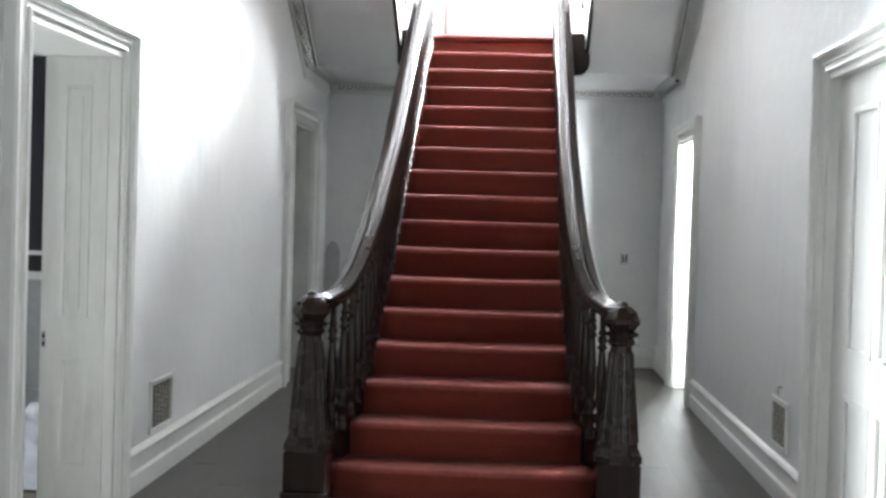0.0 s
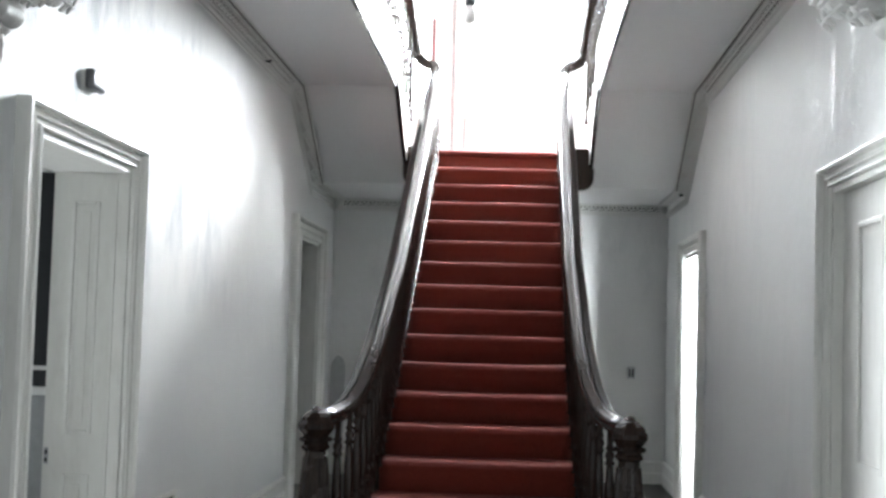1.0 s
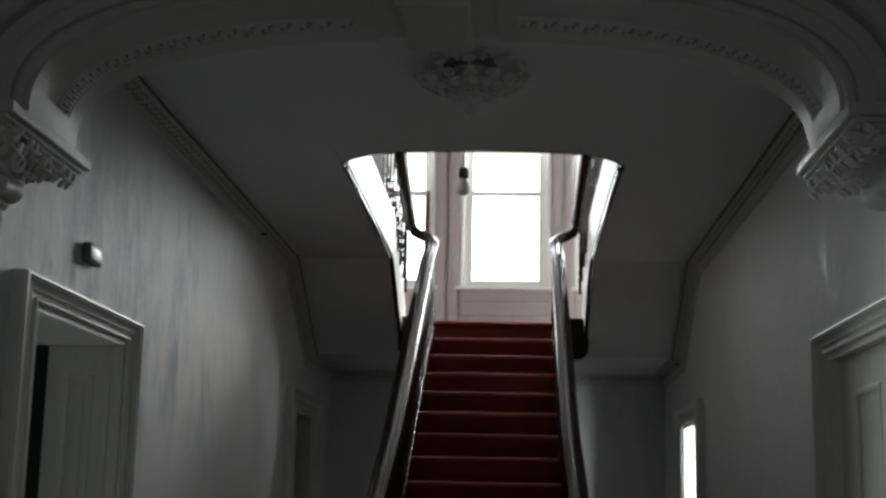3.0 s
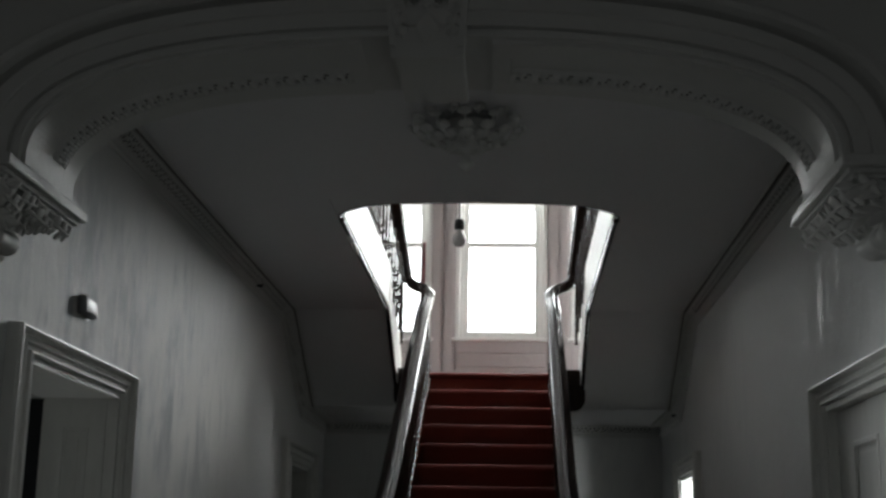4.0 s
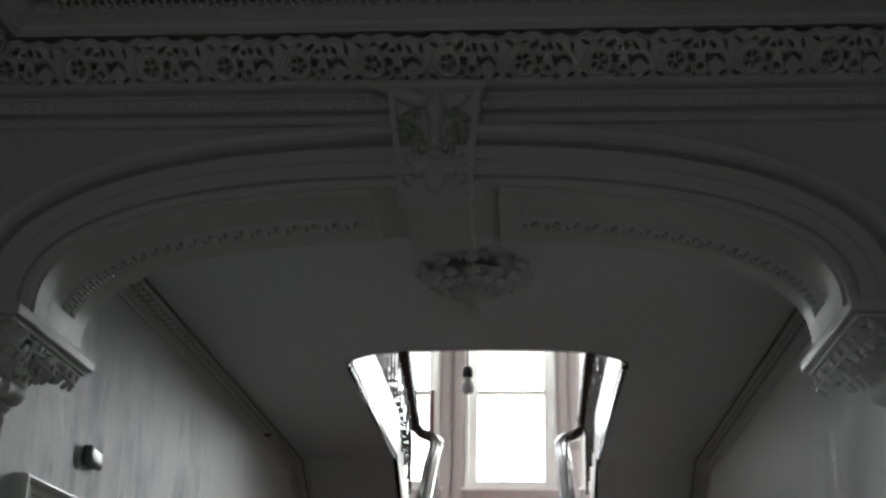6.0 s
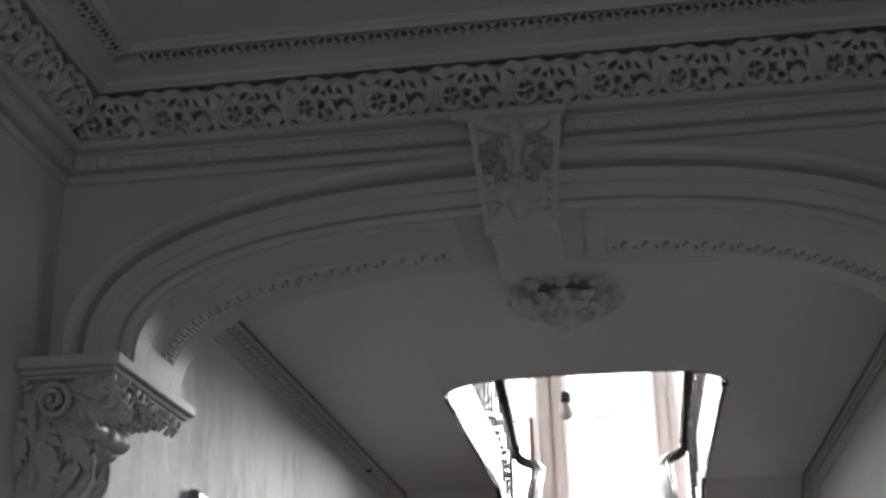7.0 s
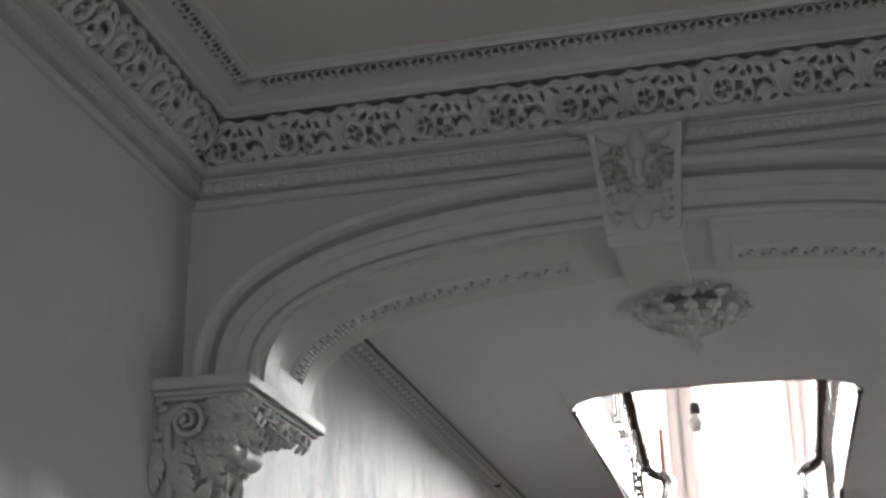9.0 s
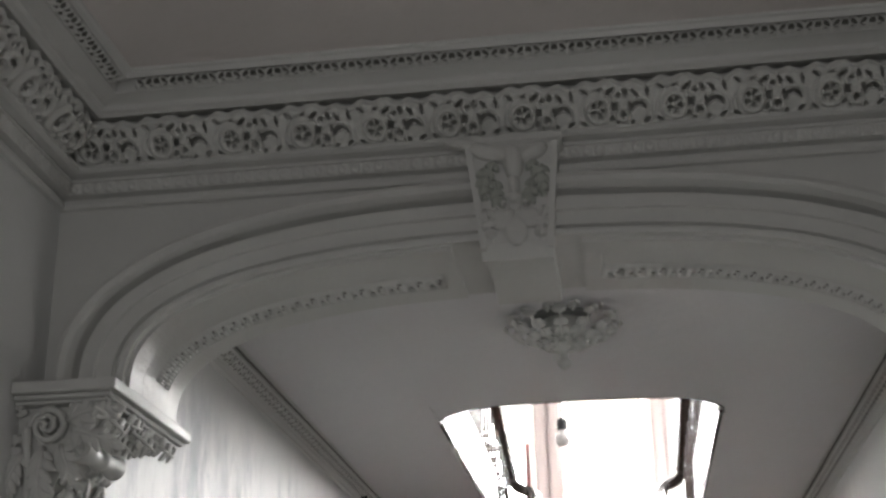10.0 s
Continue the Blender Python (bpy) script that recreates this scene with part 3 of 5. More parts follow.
panel_door("closed_door", wl, LF[3] - 0.035, "grey-white panelled door set deep in its frame", DOOR_SHADE, four_panels(wl, LF[3] - 0.035),
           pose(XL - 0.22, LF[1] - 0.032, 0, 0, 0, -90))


# ---- the staircase ----
stair = thing("staircase", "grand straight wooden staircase with dark turned balustrades", "staircase")


def half_w(i):
    """Half the width of step i (1 is the lowest)."""
    return 0.585 + (0.15 if i == 1 else 0.055 if i == 2 else 0.02 if i == 3 else 0.0)


def step_mesh(i, cover):
    """Wooden step, or the carpet on it."""
    w = half_w(i) - (0.012 if cover else -0.02)
    y0, z1 = Y1 + (i - 1) * G_, i * R_
    o = 0.0 if cover else 0.012
    bm = bmesh.new()
    nose = [(y0 + 0.020, z1 - R_ + (0.0 if i > 1 else 0.002)), (y0 + 0.014, z1 - 0.085), (y0 + 0.005, z1 - 0.050), (y0, z1 - 0.030),
            (y0 + 0.004, z1 - 0.013), (y0 + 0.014, z1 - 0.004), (y0 + 0.032, z1), (y0 + G_ + 0.03, z1)]
    if not cover:
        nose = [(y + o, z - o) for y, z in nose]
    ring = nose + [(y0 + G_ + 0.03, z1 - R_ + 0.002 - 0.02), (y0 + 0.05, z1 - R_ + 0.002 - 0.02)]
    n = 12
    secs = []
    for k in range(n + 1):
        u = -1 + 2 * k / n
        sag = -0.010 * (1 - u * u) if cover and i < 8 else 0.0
        pull = 0.05 * abs(u) ** 6 if i == 1 else 0.0
        secs.append([(C + u * w, y + pull + 0.004 * math.sin(5 * u + i), max(z, 0.0) + (sag * 0.5 if z > z1 - 0.05 else 0)) for y, z in ring])
    sweep(bm, secs, mat_of=(lambda j: 1 if cover and 2 < j < 6 else 0))
    return bm


for i in range(1, 17):
    part("step", step_mesh(i, False), MAHOG, stair)
carpet = thing("stair_carpet", "worn dark red carpet laid over the stairs", "carpet")
for i in range(1, 18):
    if i < 17:
        part("carpet_step", step_mesh(i, True), [CARPET, NOSE], carpet, smooth=True)
    else:
        bm = bmesh.new()
        y0, z1 = YT, ZL + 0.006
        nose = [(y0 + 0.030, z1 - R_), (y0 + 0.028, z1 - 0.050), (y0 + 0.012, z1 - 0.042), (y0 + 0.001, z1 - 0.026), (y0 + 0.001, z1 - 0.013),
                (y0 + 0.010, z1 - 0.003), (y0 + 0.030, z1 + 0.004), (YB - 0.02, z1 + 0.004), (YB - 0.02, z1), (y0 + 0.031, z1)]
        sweep(bm, [[(x, y, z) for y, z in nose] for x in (C - 0.575, C + 0.575)], mat_of=lambda j: 1 if 1 < j < 6 else 0)
        part("carpet_step", bm, [CARPET, NOSE], carpet)


def nosing_z(y):
    return R_ + (y - Y1) * R_ / G_


# strings beside the steps
for s in (-1, 1):
    bm = bmesh.new()
    secs = []
    for y in [6.86 + 0.27 * k for k in range(20)]:
        y = min(y, YT + 0.02)
        off = 0.60 + 0.16 * max(0.0, (7.5 - y) / 0.65) ** 2
        z = nosing_z(y)
        secs.append([(C + s * off, y, max(z - 0.42, 0.0)), (C + s * (off + 0.05), y, max(z - 0.42, 0.0)), (C + s * (off + 0.05), y, z + 0.035), (C + s * off, y, z + 0.035)])
    sweep(bm, secs)
    part("string", bm, MAHOG, stair, "dark wooden string")


# handrails
def rail_pts(s):
    p = [(C + s * 0.79, 6.74, 1.035), (C + s * 0.75, 6.88, 1.035), (C + s * 0.685, 7.02, 1.075), (C + s * 0.635, 7.17, 1.17), (C + s * 0.605, 7.35, 1.30)]
    y = 7.6
    while y < 11.4:
        p.append((C + s * (0.56 + 0.03 * max(0, (8.4 - y)) ** 1.0), y, nosing_z(y) + 0.845))
        y += 0.4
    p += [(C + s * 0.55, 11.52, nosing_z(11.52) + 0.83), (C + s * 0.555, 11.66, 3.80), (C + s * 0.60, 11.74, 3.855), (C + s * 0.67, 11.77, 3.885), (C + s * 0.735, 11.76, 3.93)]
    return p


RP = [(-0.048, -0.030), (-0.030, -0.042), (0.030, -0.042), (0.048, -0.030), (0.050, -0.014), (0.040, -0.006), (0.058, 0.006), (0.060, 0.020),
      (0.046, 0.034), (0.030, 0.036), (0.022, 0.046), (0.0, 0.052), (-0.022, 0.046), (-0.030, 0.036), (-0.046, 0.034), (-0.060, 0.020), (-0.058, 0.006), (-0.040, -0.006), (-0.050, -0.014)]


def rail_sweep(bm, pts, prof):
    P = [Vector(p) for p in pts]
    secs = []
    for i, p in enumerate(P):
        d = (P[min(i + 1, len(P) - 1)] - P[max(i - 1, 0)]).normalized()
        sd = d.cross(Vector((0, 0, 1)))
        sd = sd.normalized() if sd.length > 0.05 else Vector((1, 0, 0))
        n = sd.cross(d)
        secs.append([p + sd * a + n * b for a, b in prof])
    return sweep(bm, secs)


for s in (-1, 1):
    bm = rail_sweep(bmesh.new(), smooth_path(rail_pts(s), 5), RP)
    part("handrail", bm, MAHOG, stair, "glossy moulded dark handrail", smooth=True)


# newel posts
def newel(s):
    x, y = C + s * 0.79, 6.74
    nw = part("newel_post", lathe(bmesh.new(), [(0.128, 0.285), (0.128, 0.318), (0.118, 0.330), (0.114, 0.345), (0.104, 0.36), (0.080, 0.62), (0.056, 0.865), (0.056, 0.885)], (x, y, 0), 8, 0.5), NEWELW, stair, "octagonal tapering newel with fluted faces")
    bm = boxes((x - 0.122, x + 0.122, y - 0.122, y + 0.122, 0.0, 0.085), bevel=0.012)
    box(bm, x - 0.110, x + 0.110, y - 0.110, y + 0.110, 0.086, 0.284, bevel=0.008)
    part("newel_base", bm, MAHOG, nw, "square dark plinth")
    for k in range(8):   # fluted strips on the eight faces
        a = 2 * math.pi * k / 8
        for o in (-0.020, 0.0, 0.020):
            bm = bmesh.new()
            pts = []
            for z, r in ((0.385, 0.1015), (0.62, 0.080), (0.84, 0.0585)):
                ap = r * math.cos(math.pi / 8) + 0.002
                q = o * r / 0.1
                pts.append((x + ap * math.cos(a) - q * math.sin(a), y + ap * math.sin(a) + q * math.cos(a), z))
            part("flute", tube(bm, pts, 0.006, 5), NEWELW, nw)
    cap = lathe(bmesh.new(), [(0.057, 0.872), (0.072, 0.884), (0.074, 0.896), (0.064, 0.908), (0.066, 0.945), (0.086, 0.972), (0.096, 0.985), (0.096, 1.008), (0.084, 1.026), (0.078, 1.044), (0.052, 1.066), (0.030, 1.078), (0.026, 1.090), (0.012, 1.098), (0.001, 1.099)], (x, y, 0), 8, 0.5)
    capo = part("newel_cap", cap, MAHOG, nw, "moulded octagonal cap")
    for k in range(16):
        a = 2 * math.pi * (k + 0.5) / 16
        bm = bmesh.new()
        bmesh.ops.create_icosphere(bm, subdivisions=1, radius=0.013, matrix=Matrix.Translation((x + 0.074 * math.cos(a), y + 0.074 * math.sin(a), 0.930)))
        part("cap_bead", bm, MAHOG, nw, smooth=True)


newel(-1)
newel(1)

# balusters
BAL = [(0.030, 0.0), (0.030, 0.012), (0.024, 0.014), (0.024, 0.14), (0.030, 0.145), (0.030, 0.155), (0.017, 0.165), (0.026, 0.195), (0.030, 0.215), (0.024, 0.235), (0.014, 0.25),
       (0.020, 0.258), (0.020, 0.268), (0.024, 0.30), (0.022, 0.45), (0.015, 0.60), (0.014, 0.615), (0.022, 0.622), (0.022, 0.632), (0.014, 0.645), (0.022, 0.67), (0.018, 0.69), (0.012, 0.70),
       (0.019, 0.708), (0.019, 0.716), (0.013, 0.73), (0.014, 0.83)]
bal_mesh = mesh_of(lathe(bmesh.new(), BAL, sides=8), "baluster", MAHOG)
for p in bal_mesh.polygons:
    p.use_smooth = True


def baluster(x, y, z, h, parent, girth=1.2):
    ob = new("baluster", bal_mesh)
    ob.parent = parent
    ob.matrix_basis = Matrix.LocRotScale((x, y, z), None, (girth, girth, h / 0.83))


for s in (-1, 1):
    curve = smooth_path(rail_pts(s), 5)
    for k in range(46):
        y = 6.97 + k * G_ / 3
        q = min(curve, key=lambda p: abs(p.y - y))
        zt = q.z - 0.035
        zb = max(nosing_z(y) + 0.03, 0.20)
        baluster(q.x, y, zb, zt - zb, stair)

# ---- return flights, gallery and upper balustrades ----
NUP = 4
RU = (ZU - ZL) / NUP
FY = 11.95    # foot of the return flights
gal = thing("gallery_stair", "short return flights with dark rails rising to a gallery", "staircase")
for x0, x1 in ((XL, WX0 - 0.03), (WX1 + 0.03, XR)):
    for k in range(NUP):
        bm = boxes((x0, x1, FY - (k + 1) * 0.28, FY - k * 0.28, ZL + k * RU + 0.03, ZL + (k + 1) * RU), bevel=0.006)
        part("step", bm, MAHOG, gal)
for s, wx in ((-1, WX0), (1, WX1)):
    # white fascia of the well, above a dark edge bead
    bm = boxes(tuple(sorted((wx - 0.004 * s, wx - 0.03 * s))) + (WY0 + 0.06, WY1 + 0.0, HC + 0.03, ZU + 0.02))
    part("fascia", bm, PAINT, gal, "white painted well fascia")
    bm = bmesh.new()
    secs = []
    xa, xb = sorted((wx - 0.006 * s, wx - 0.034 * s))
    for y, z0, z1 in ((WY1, HC + 0.03, ZU + 0.02), (SY - 0.3, 3.04, 3.50), (SY + 0.1, 2.90, 3.30)):
        secs.append([(xa, y, z0), (xb, y, z0), (xb, y, z1), (xa, y, z1)])
    sweep(bm, secs)
    part("return_string", bm, PAINT, gal, "white sloping string")
    # dark edge
    pts = [(wx - 0.012 * s, WY0 + 0.05, HC + 0.008), (wx - 0.012 * s, WY1 - 0.05, HC + 0.008), (wx - 0.012 * s, WY1 + 0.06, HC - 0.03), (wx - 0.012 * s, SY - 0.25, SZ + 0.16),
           (wx - 0.02 * s, SY - 0.06, SZ + 0.06), (wx - 0.06 * s, SY + 0.0, SZ + 0.02), (wx - 0.14 * s, SY + 0.01, SZ - 0.0)]
    part("edge_bead", tube(bmesh.new(), pts, 0.018, 8), MAHOG, gal, "dark wooden edge bead")
    # dark panel closing the landing beside the stairs, its lower corner rounded
    bm = bmesh.new()
    pr = [(C + s * 0.60, 3.16), (C + s * 0.60, 2.79), (C + s * 0.70, 2.79)] + [(C + s * (0.755 + 0.105 * math.sin(q)), 2.895 - 0.105 * math.cos(q)) for q in (0.0, 0.3, 0.6, 0.9, 1.2, 1.5)] + [(C + s * 0.862, 3.16)]
    sweep(bm, [[(x, y, z) for x, z in pr] for y in (YT - 0.045, YT + 0.028)])
    part("drop_panel", bm, MAHOG, gal, "dark wooden panel with a rounded corner")
    # rail of the return flight and of the gallery
    rx = wx + 0.03 * s
    rp = [(C + s * 0.735, 11.76, 3.93), (wx - 0.09 * s, 11.74, 4.02), (wx - 0.07 * s, 11.5, 4.22), (wx - 0.03 * s, 10.8, 4.62), (rx, 10.45, 4.76), (rx, 10.2, 4.78), (rx, 8.4, 4.78), (rx, WY0 - 0.05, 4.78)]
    part("handrail", rail_sweep(bmesh.new(), smooth_path(rp, 5), RP), MAHOG, gal, "glossy moulded dark handrail", smooth=True)
    part("base_rail", boxes((rx - 0.030, rx + 0.030, WY0 + 0.06, 10.50, ZU + 0.022, ZU + 0.062), bevel=0.008), MAHOG, gal, "dark wooden base rail")
    for k in range(27):
        y = 11.66 - k * 0.14
        zb = min(ZL + (FY - y) / 0.28 * RU + 0.02, ZU + 0.06)
        zt = np.interp(-y, [-11.6, -10.7, -10.45, -10.2], [4.10, 4.60, 4.72, 4.74])
        baluster(np.interp(-y, [-11.6, -10.5], [wx - 0.08 * s, rx]), y, zb, zt - zb, gal, 0.58)
bm = bmesh.new()
sweep(bm, [[(x, y + 0.003, HC + 0.02), (x, y + 0.02, HC + 0.02), (x, y + 0.02, ZU + 0.02), (x, y + 0.003, ZU + 0.02)] for x, y in well_edge])
part("fascia", bm, PAINT, gal, "white painted well fascia")
part("edge_bead", tube(bmesh.new(), [(x, y + 0.008, HC + 0.004) for x, y in well_edge], 0.010, 8), MAHOG, gal, "dark wooden edge bead")

# ---- windows of the landing ----
for n, (a, b) in enumerate(WIN):
    root = thing(f"window_{n + 1}", "tall white sash window, blown out by daylight", "window", kind="structure")
    yg = YB + 0.16
    bm = boxes((a, a + 0.077, yg - 0.05, yg + 0.05, WZ0, WZ1), (b - 0.077, b, yg - 0.05, yg + 0.05, WZ0, WZ1), (a + 0.077, b - 0.077, yg - 0.05, yg + 0.05, WZ1 - 0.05, WZ1),
               (a + 0.077, b - 0.077, yg - 0.05, yg + 0.05, WZ0, WZ0 + 0.03), bevel=0.004)
    part("window_frame", bm, PAINT, root)
    for z0, z1, dy in ((WZ0 + 0.03, 4.79, -0.03), (4.75, WZ1 - 0.05, 0.012)):
        y = yg + dy
        a2, b2 = a + 0.078, b - 0.078
        bm = boxes((a2, a2 + 0.056, y, y + 0.035, z0, z1), (b2 - 0.056, b2, y, y + 0.035, z0, z1), (a2 + 0.056, b2 - 0.056, y, y + 0.035, z0, z0 + 0.06), (a2 + 0.056, b2 - 0.056, y, y + 0.035, z1 - 0.045, z1), bevel=0.003)
        sash = part("sash", bm, PAINT, root)
        pane = part("pane", boxes((a2 + 0.056, b2 - 0.056, y + 0.014, y + 0.018, z0 + 0.06, z1 - 0.045)), GLASS, sash)
        pane.visible_shadow = False
    for x0, x1 in ((a + 0.002, a + 0.040), (b - 0.040, b - 0.002)):
        bm = boxes((x0, x1, YB - 0.002, yg - 0.052, WZ0 + 0.002, WZ1), bevel=0.004)
        lo = WZ0 + 0.10
        for hi in (4.40, 5.06, 5.9):
            q = (x1, x1 + 0.008) if x0 < (a + b) / 2 else (x0 - 0.008, x0)
            box(bm, q[0], q[1], YB + 0.012, yg - 0.066, lo, hi - 0.06, bevel=0.003)
            lo = hi
        part("shutter_lining", bm, PAINT, root, "white panelled shutter folded into the reveal")
    bm = boxes((a - 0.03, b + 0.03, YB - 0.06, YB + 0.10, WZ0 - 0.035, WZ0 - 0.002), bevel=0.008)
    part("window_sill", bm, PAINT, root)
    for x0, x1 in ((a - 0.12, a - 0.005), (b + 0.005, b + 0.12)):
        bm = boxes((x0, x1, YB - 0.03, YB - 0.003, ZL, WZ1 + 0.1), (x0 + 0.02, x1 - 0.02, YB - 0.045, YB - 0.031, ZL, WZ1 + 0.1), bevel=0.004)
        part("architrave", bm, UPWALL, root)
    # boarded panel below the sill
    for k in range(4):
        z = ZL + 0.02 + k * 0.145
        part("apron_board", boxes((a + 0.01, b - 0.01, YB - 0.022, YB - 0.003, z, z + 0.138), bevel=0.005), UPWALL, root)
sky_back = struct("backdrop_sky", boxes((-14, 14, YB + 12, YB + 12.1, -6, 8.4)), SKYCARD, "bright white overcast sky", "sky")


# ---- plaster ornament ----
def axes(o, ax, az):
    """A frame at o with x along ax and z as near to az as it can be."""
    ax = Vector(ax).normalized()
    ay = Vector(az).cross(ax).normalized()
    m = Matrix.Identity(4)
    for i, c in enumerate((ax, ay, ax.cross(ay))):
        m.col[i].xyz = c
    m.translation = Vector(o)
    return m


def acanthus(bm, m, length, width, pairs=4, droop=0.25, thick=0.009):
    """A carved leaf along local x, its face to local z: rounded fingers in pairs on a swelling midrib."""
    def spine(t):
        return Vector((length * (t - 0.12 * droop * t ** 3), 0, length * (0.16 * math.sin(math.pi * t) - droop * t ** 2.4)))
    tube(bm, [m @ (spine(k / 6) + Vector((0, 0, thick * 0.5))) for k in range(7)], [width * 0.17 * (1 - 0.75 * k / 6) + 0.002 for k in range(7)], 6)
    for i in range(pairs + 1):
        t = 0.10 + 0.80 * i / pairs
        o = spine(t)
        d = (spine(min(1, t + 0.05)) - spine(t - 0.05)).normalized()
        lw = width * (0.60 + 0.52 * math.sin(math.pi * (0.12 + 0.72 * t)))
        if i == pairs:
            fingers, lw = ((0, 1.0),), width * 0.85
        else:
            fingers = ((-1, 1.0), (1, 0.94))
        for sg, k in fingers:
            an = radians(sg * (56 - 30 * t) + random.uniform(-9, 9))
            k *= random.uniform(0.85, 1.12)
            ax = Matrix.Rotation(an, 3, 'Z') @ Vector((1, 0, 0))
            ax = Vector((ax.x * d.x, ax.y, ax.x * d.z - 0.22))
            q = axes(o, ax, (0, 0, 1))
            w = length / pairs * 0.42
            got = bmesh.ops.create_uvsphere(bm, u_segments=10, v_segments=7, radius=1.0)
            place = m @ q @ Matrix.Translation((lw * k * 0.46, 0, 0))
            for v in got["verts"]:
                c = v.co
                taper = 1.0 - 0.55 * max(0.0, c.x) ** 1.5
                groove = 0.35 * math.exp(-(c.y / 0.28) ** 2) if c.z > 0 else 0.0
                v.co = place @ Vector((c.x * lw * k * 0.62, c.y * w * k * taper, (c.z - groove * c.z) * thick - 0.35 * thick * c.x))


def volute(bm, m, radius, turns=2.1, width=0.05, start=90, sense=1):
    """A rolled scroll: a tapering band spiralling in local xz, its front towards -y."""
    n = int(28 * turns)
    pts, rad = [], []
    for i in range(n + 1):
        u = i / n
        r = radius * (1 - 0.86 * u)
        a = radians(start) + sense * 2 * math.pi * turns * u
        pts.append((r * math.cos(a), r * math.sin(a)))
        rad.append(radius * 0.20 * (1 - 0.60 * u))
    secs = []
    for i, (x, z) in enumerate(pts):
        L = math.hypot(x, z)
        nx, nz, h = x / L, z / L, rad[i]
        bulge = width * (0.35 + 0.65 * i / n)
        prof = [(-h, 0.0), (-h, -bulge + h * 0.5), (-h * 0.5, -bulge - h * 0.2), (h * 0.5, -bulge - h * 0.2), (h, -bulge + h * 0.5), (h, 0.0)]
        secs.append([m @ Vector((x + nx * a, b, z + nz * a)) for a, b in prof])
    sweep(bm, secs)
    q = bmesh.ops.create_icosphere(bm, subdivisions=2, radius=radius * 0.20, matrix=m @ Matrix.Translation((0, -width, 0)))


def relief(L, H, nu, nv, fn, name, material):
    """A flat ornament in local x (length) and y (height); fn gives its height, or None for nothing there."""
    bm = bmesh.new()
    g = {}
    for i in range(nu + 1):
        for j in range(nv + 1):
            u, v = L * i / nu, H * j / nv
            h = fn(u, v)
            if h is not None:
                g[i, j] = bm.verts.new((u, v, h))
    for i in range(nu):
        for j in range(nv):
            q = [g.get(k) for k in ((i, j), (i + 1, j), (i + 1, j + 1), (i, j + 1))]
            if all(q):
                bm.faces.new(q)
    me = mesh_of(bm, name, material)
    for p in me.polygons:
        p.use_smooth = True
    return me


def sstep(a, b, x):
    t = min(1.0, max(0.0, (x - a) / (b - a)))
    return t * t * (3 - 2 * t)


UL = 0.2565


def frieze_fn(u, v):
    """Pierced scroll: a wheel, a small flower, a crescent leaf and curling tops."""
    top = 0.129 + 0.006 * math.cos(2 * math.pi * (u - 0.085) / UL) + 0.006 * math.cos(6 * math.pi * (u - 0.02) / UL)
    if v > top + 0.004:
        return None
    h = 0.012 * math.sin(math.pi * min(1, v / top)) ** 0.7
    hole = 0.0
    # wheel with five petals in a rolled ring
    a, b = u - 0.066, v - 0.054
    d = math.hypot(a, b)
    an = math.atan2(b, a)
    h += 0.013 * math.exp(-((d - 0.037) / 0.009) ** 2) - 0.008 * math.exp(-((d - 0.052) / 0.006) ** 2)
    if d < 0.032:
        pet = 0.5 + 0.5 * math.cos(5 * an + 0.6)
        hole = max(hole, sstep(0.25, 0.6, pet) * sstep(0.007, 0.010, d) * (1 - sstep(0.024, 0.028, d)))
        h += 0.010 * math.exp(-(d / 0.007) ** 2)
    hole = max(hole, 1 - sstep(0.009, 0.013, max(abs(u - 0.121), abs(v - 0.060))))
    d2 = math.hypot(u - 0.149, v - 0.036)
    h += 0.010 * math.exp(-((d2 - 0.019) / 0.006) ** 2)
    hole = max(hole, 1 - sstep(0.008, 0.012, d2))
    # long crescent and the swelling leaf above it
    c1, c2 = math.hypot(u - 0.200, v - 0.044), math.hypot(u - 0.203, v - 0.030)
    if v > 0.044:
        hole = max(hole, (1 - sstep(0.027, 0.031, c1)) * sstep(0.026, 0.030, c2))
    h += 0.009 * math.exp(-((c1 - 0.044) / 0.010) ** 2)
    for cu, cv, ru, rv, tilt in ((0.106, 0.104, 0.017, 0.007, 0.6), (0.158, 0.100, 0.007, 0.012, 0.3), (0.190, 0.098, 0.013, 0.005, -0.7), (0.172, 0.062, 0.005, 0.014, 0.4),
                                 (0.112, 0.024, 0.009, 0.007, 0.8), (0.130, 0.012, 0.006, 0.005, 0), (0.232, 0.098, 0.005, 0.014, 0.2), (0.228, 0.016, 0.014, 0.005, 0.6),
                                 (0.020, 0.110, 0.014, 0.005, -0.5), (0.134, 0.094, 0.008, 0.006, 0.0), (0.018, 0.012, 0.014, 0.005, -0.6), (0.180, 0.012, 0.007, 0.005, 0.3), (0.070, 0.112, 0.010, 0.004, 0.2)):
        x, y = u - cu, v - cv
        xr, yr = x * math.cos(tilt) + y * math.sin(tilt), -x * math.sin(tilt) + y * math.cos(tilt)
        hole = max(hole, 1 - sstep(0.8, 1.25, math.hypot(xr / ru, yr / rv)))
    if hole > 0.9:
        return None
    edge = sstep(0.0, 0.008, top - v)
    return h * edge - 0.030 * hole - 0.02 * (1 - edge)


frieze_me = relief(UL, 0.138, 96, 52, frieze_fn, "frieze_scroll", CARVED)


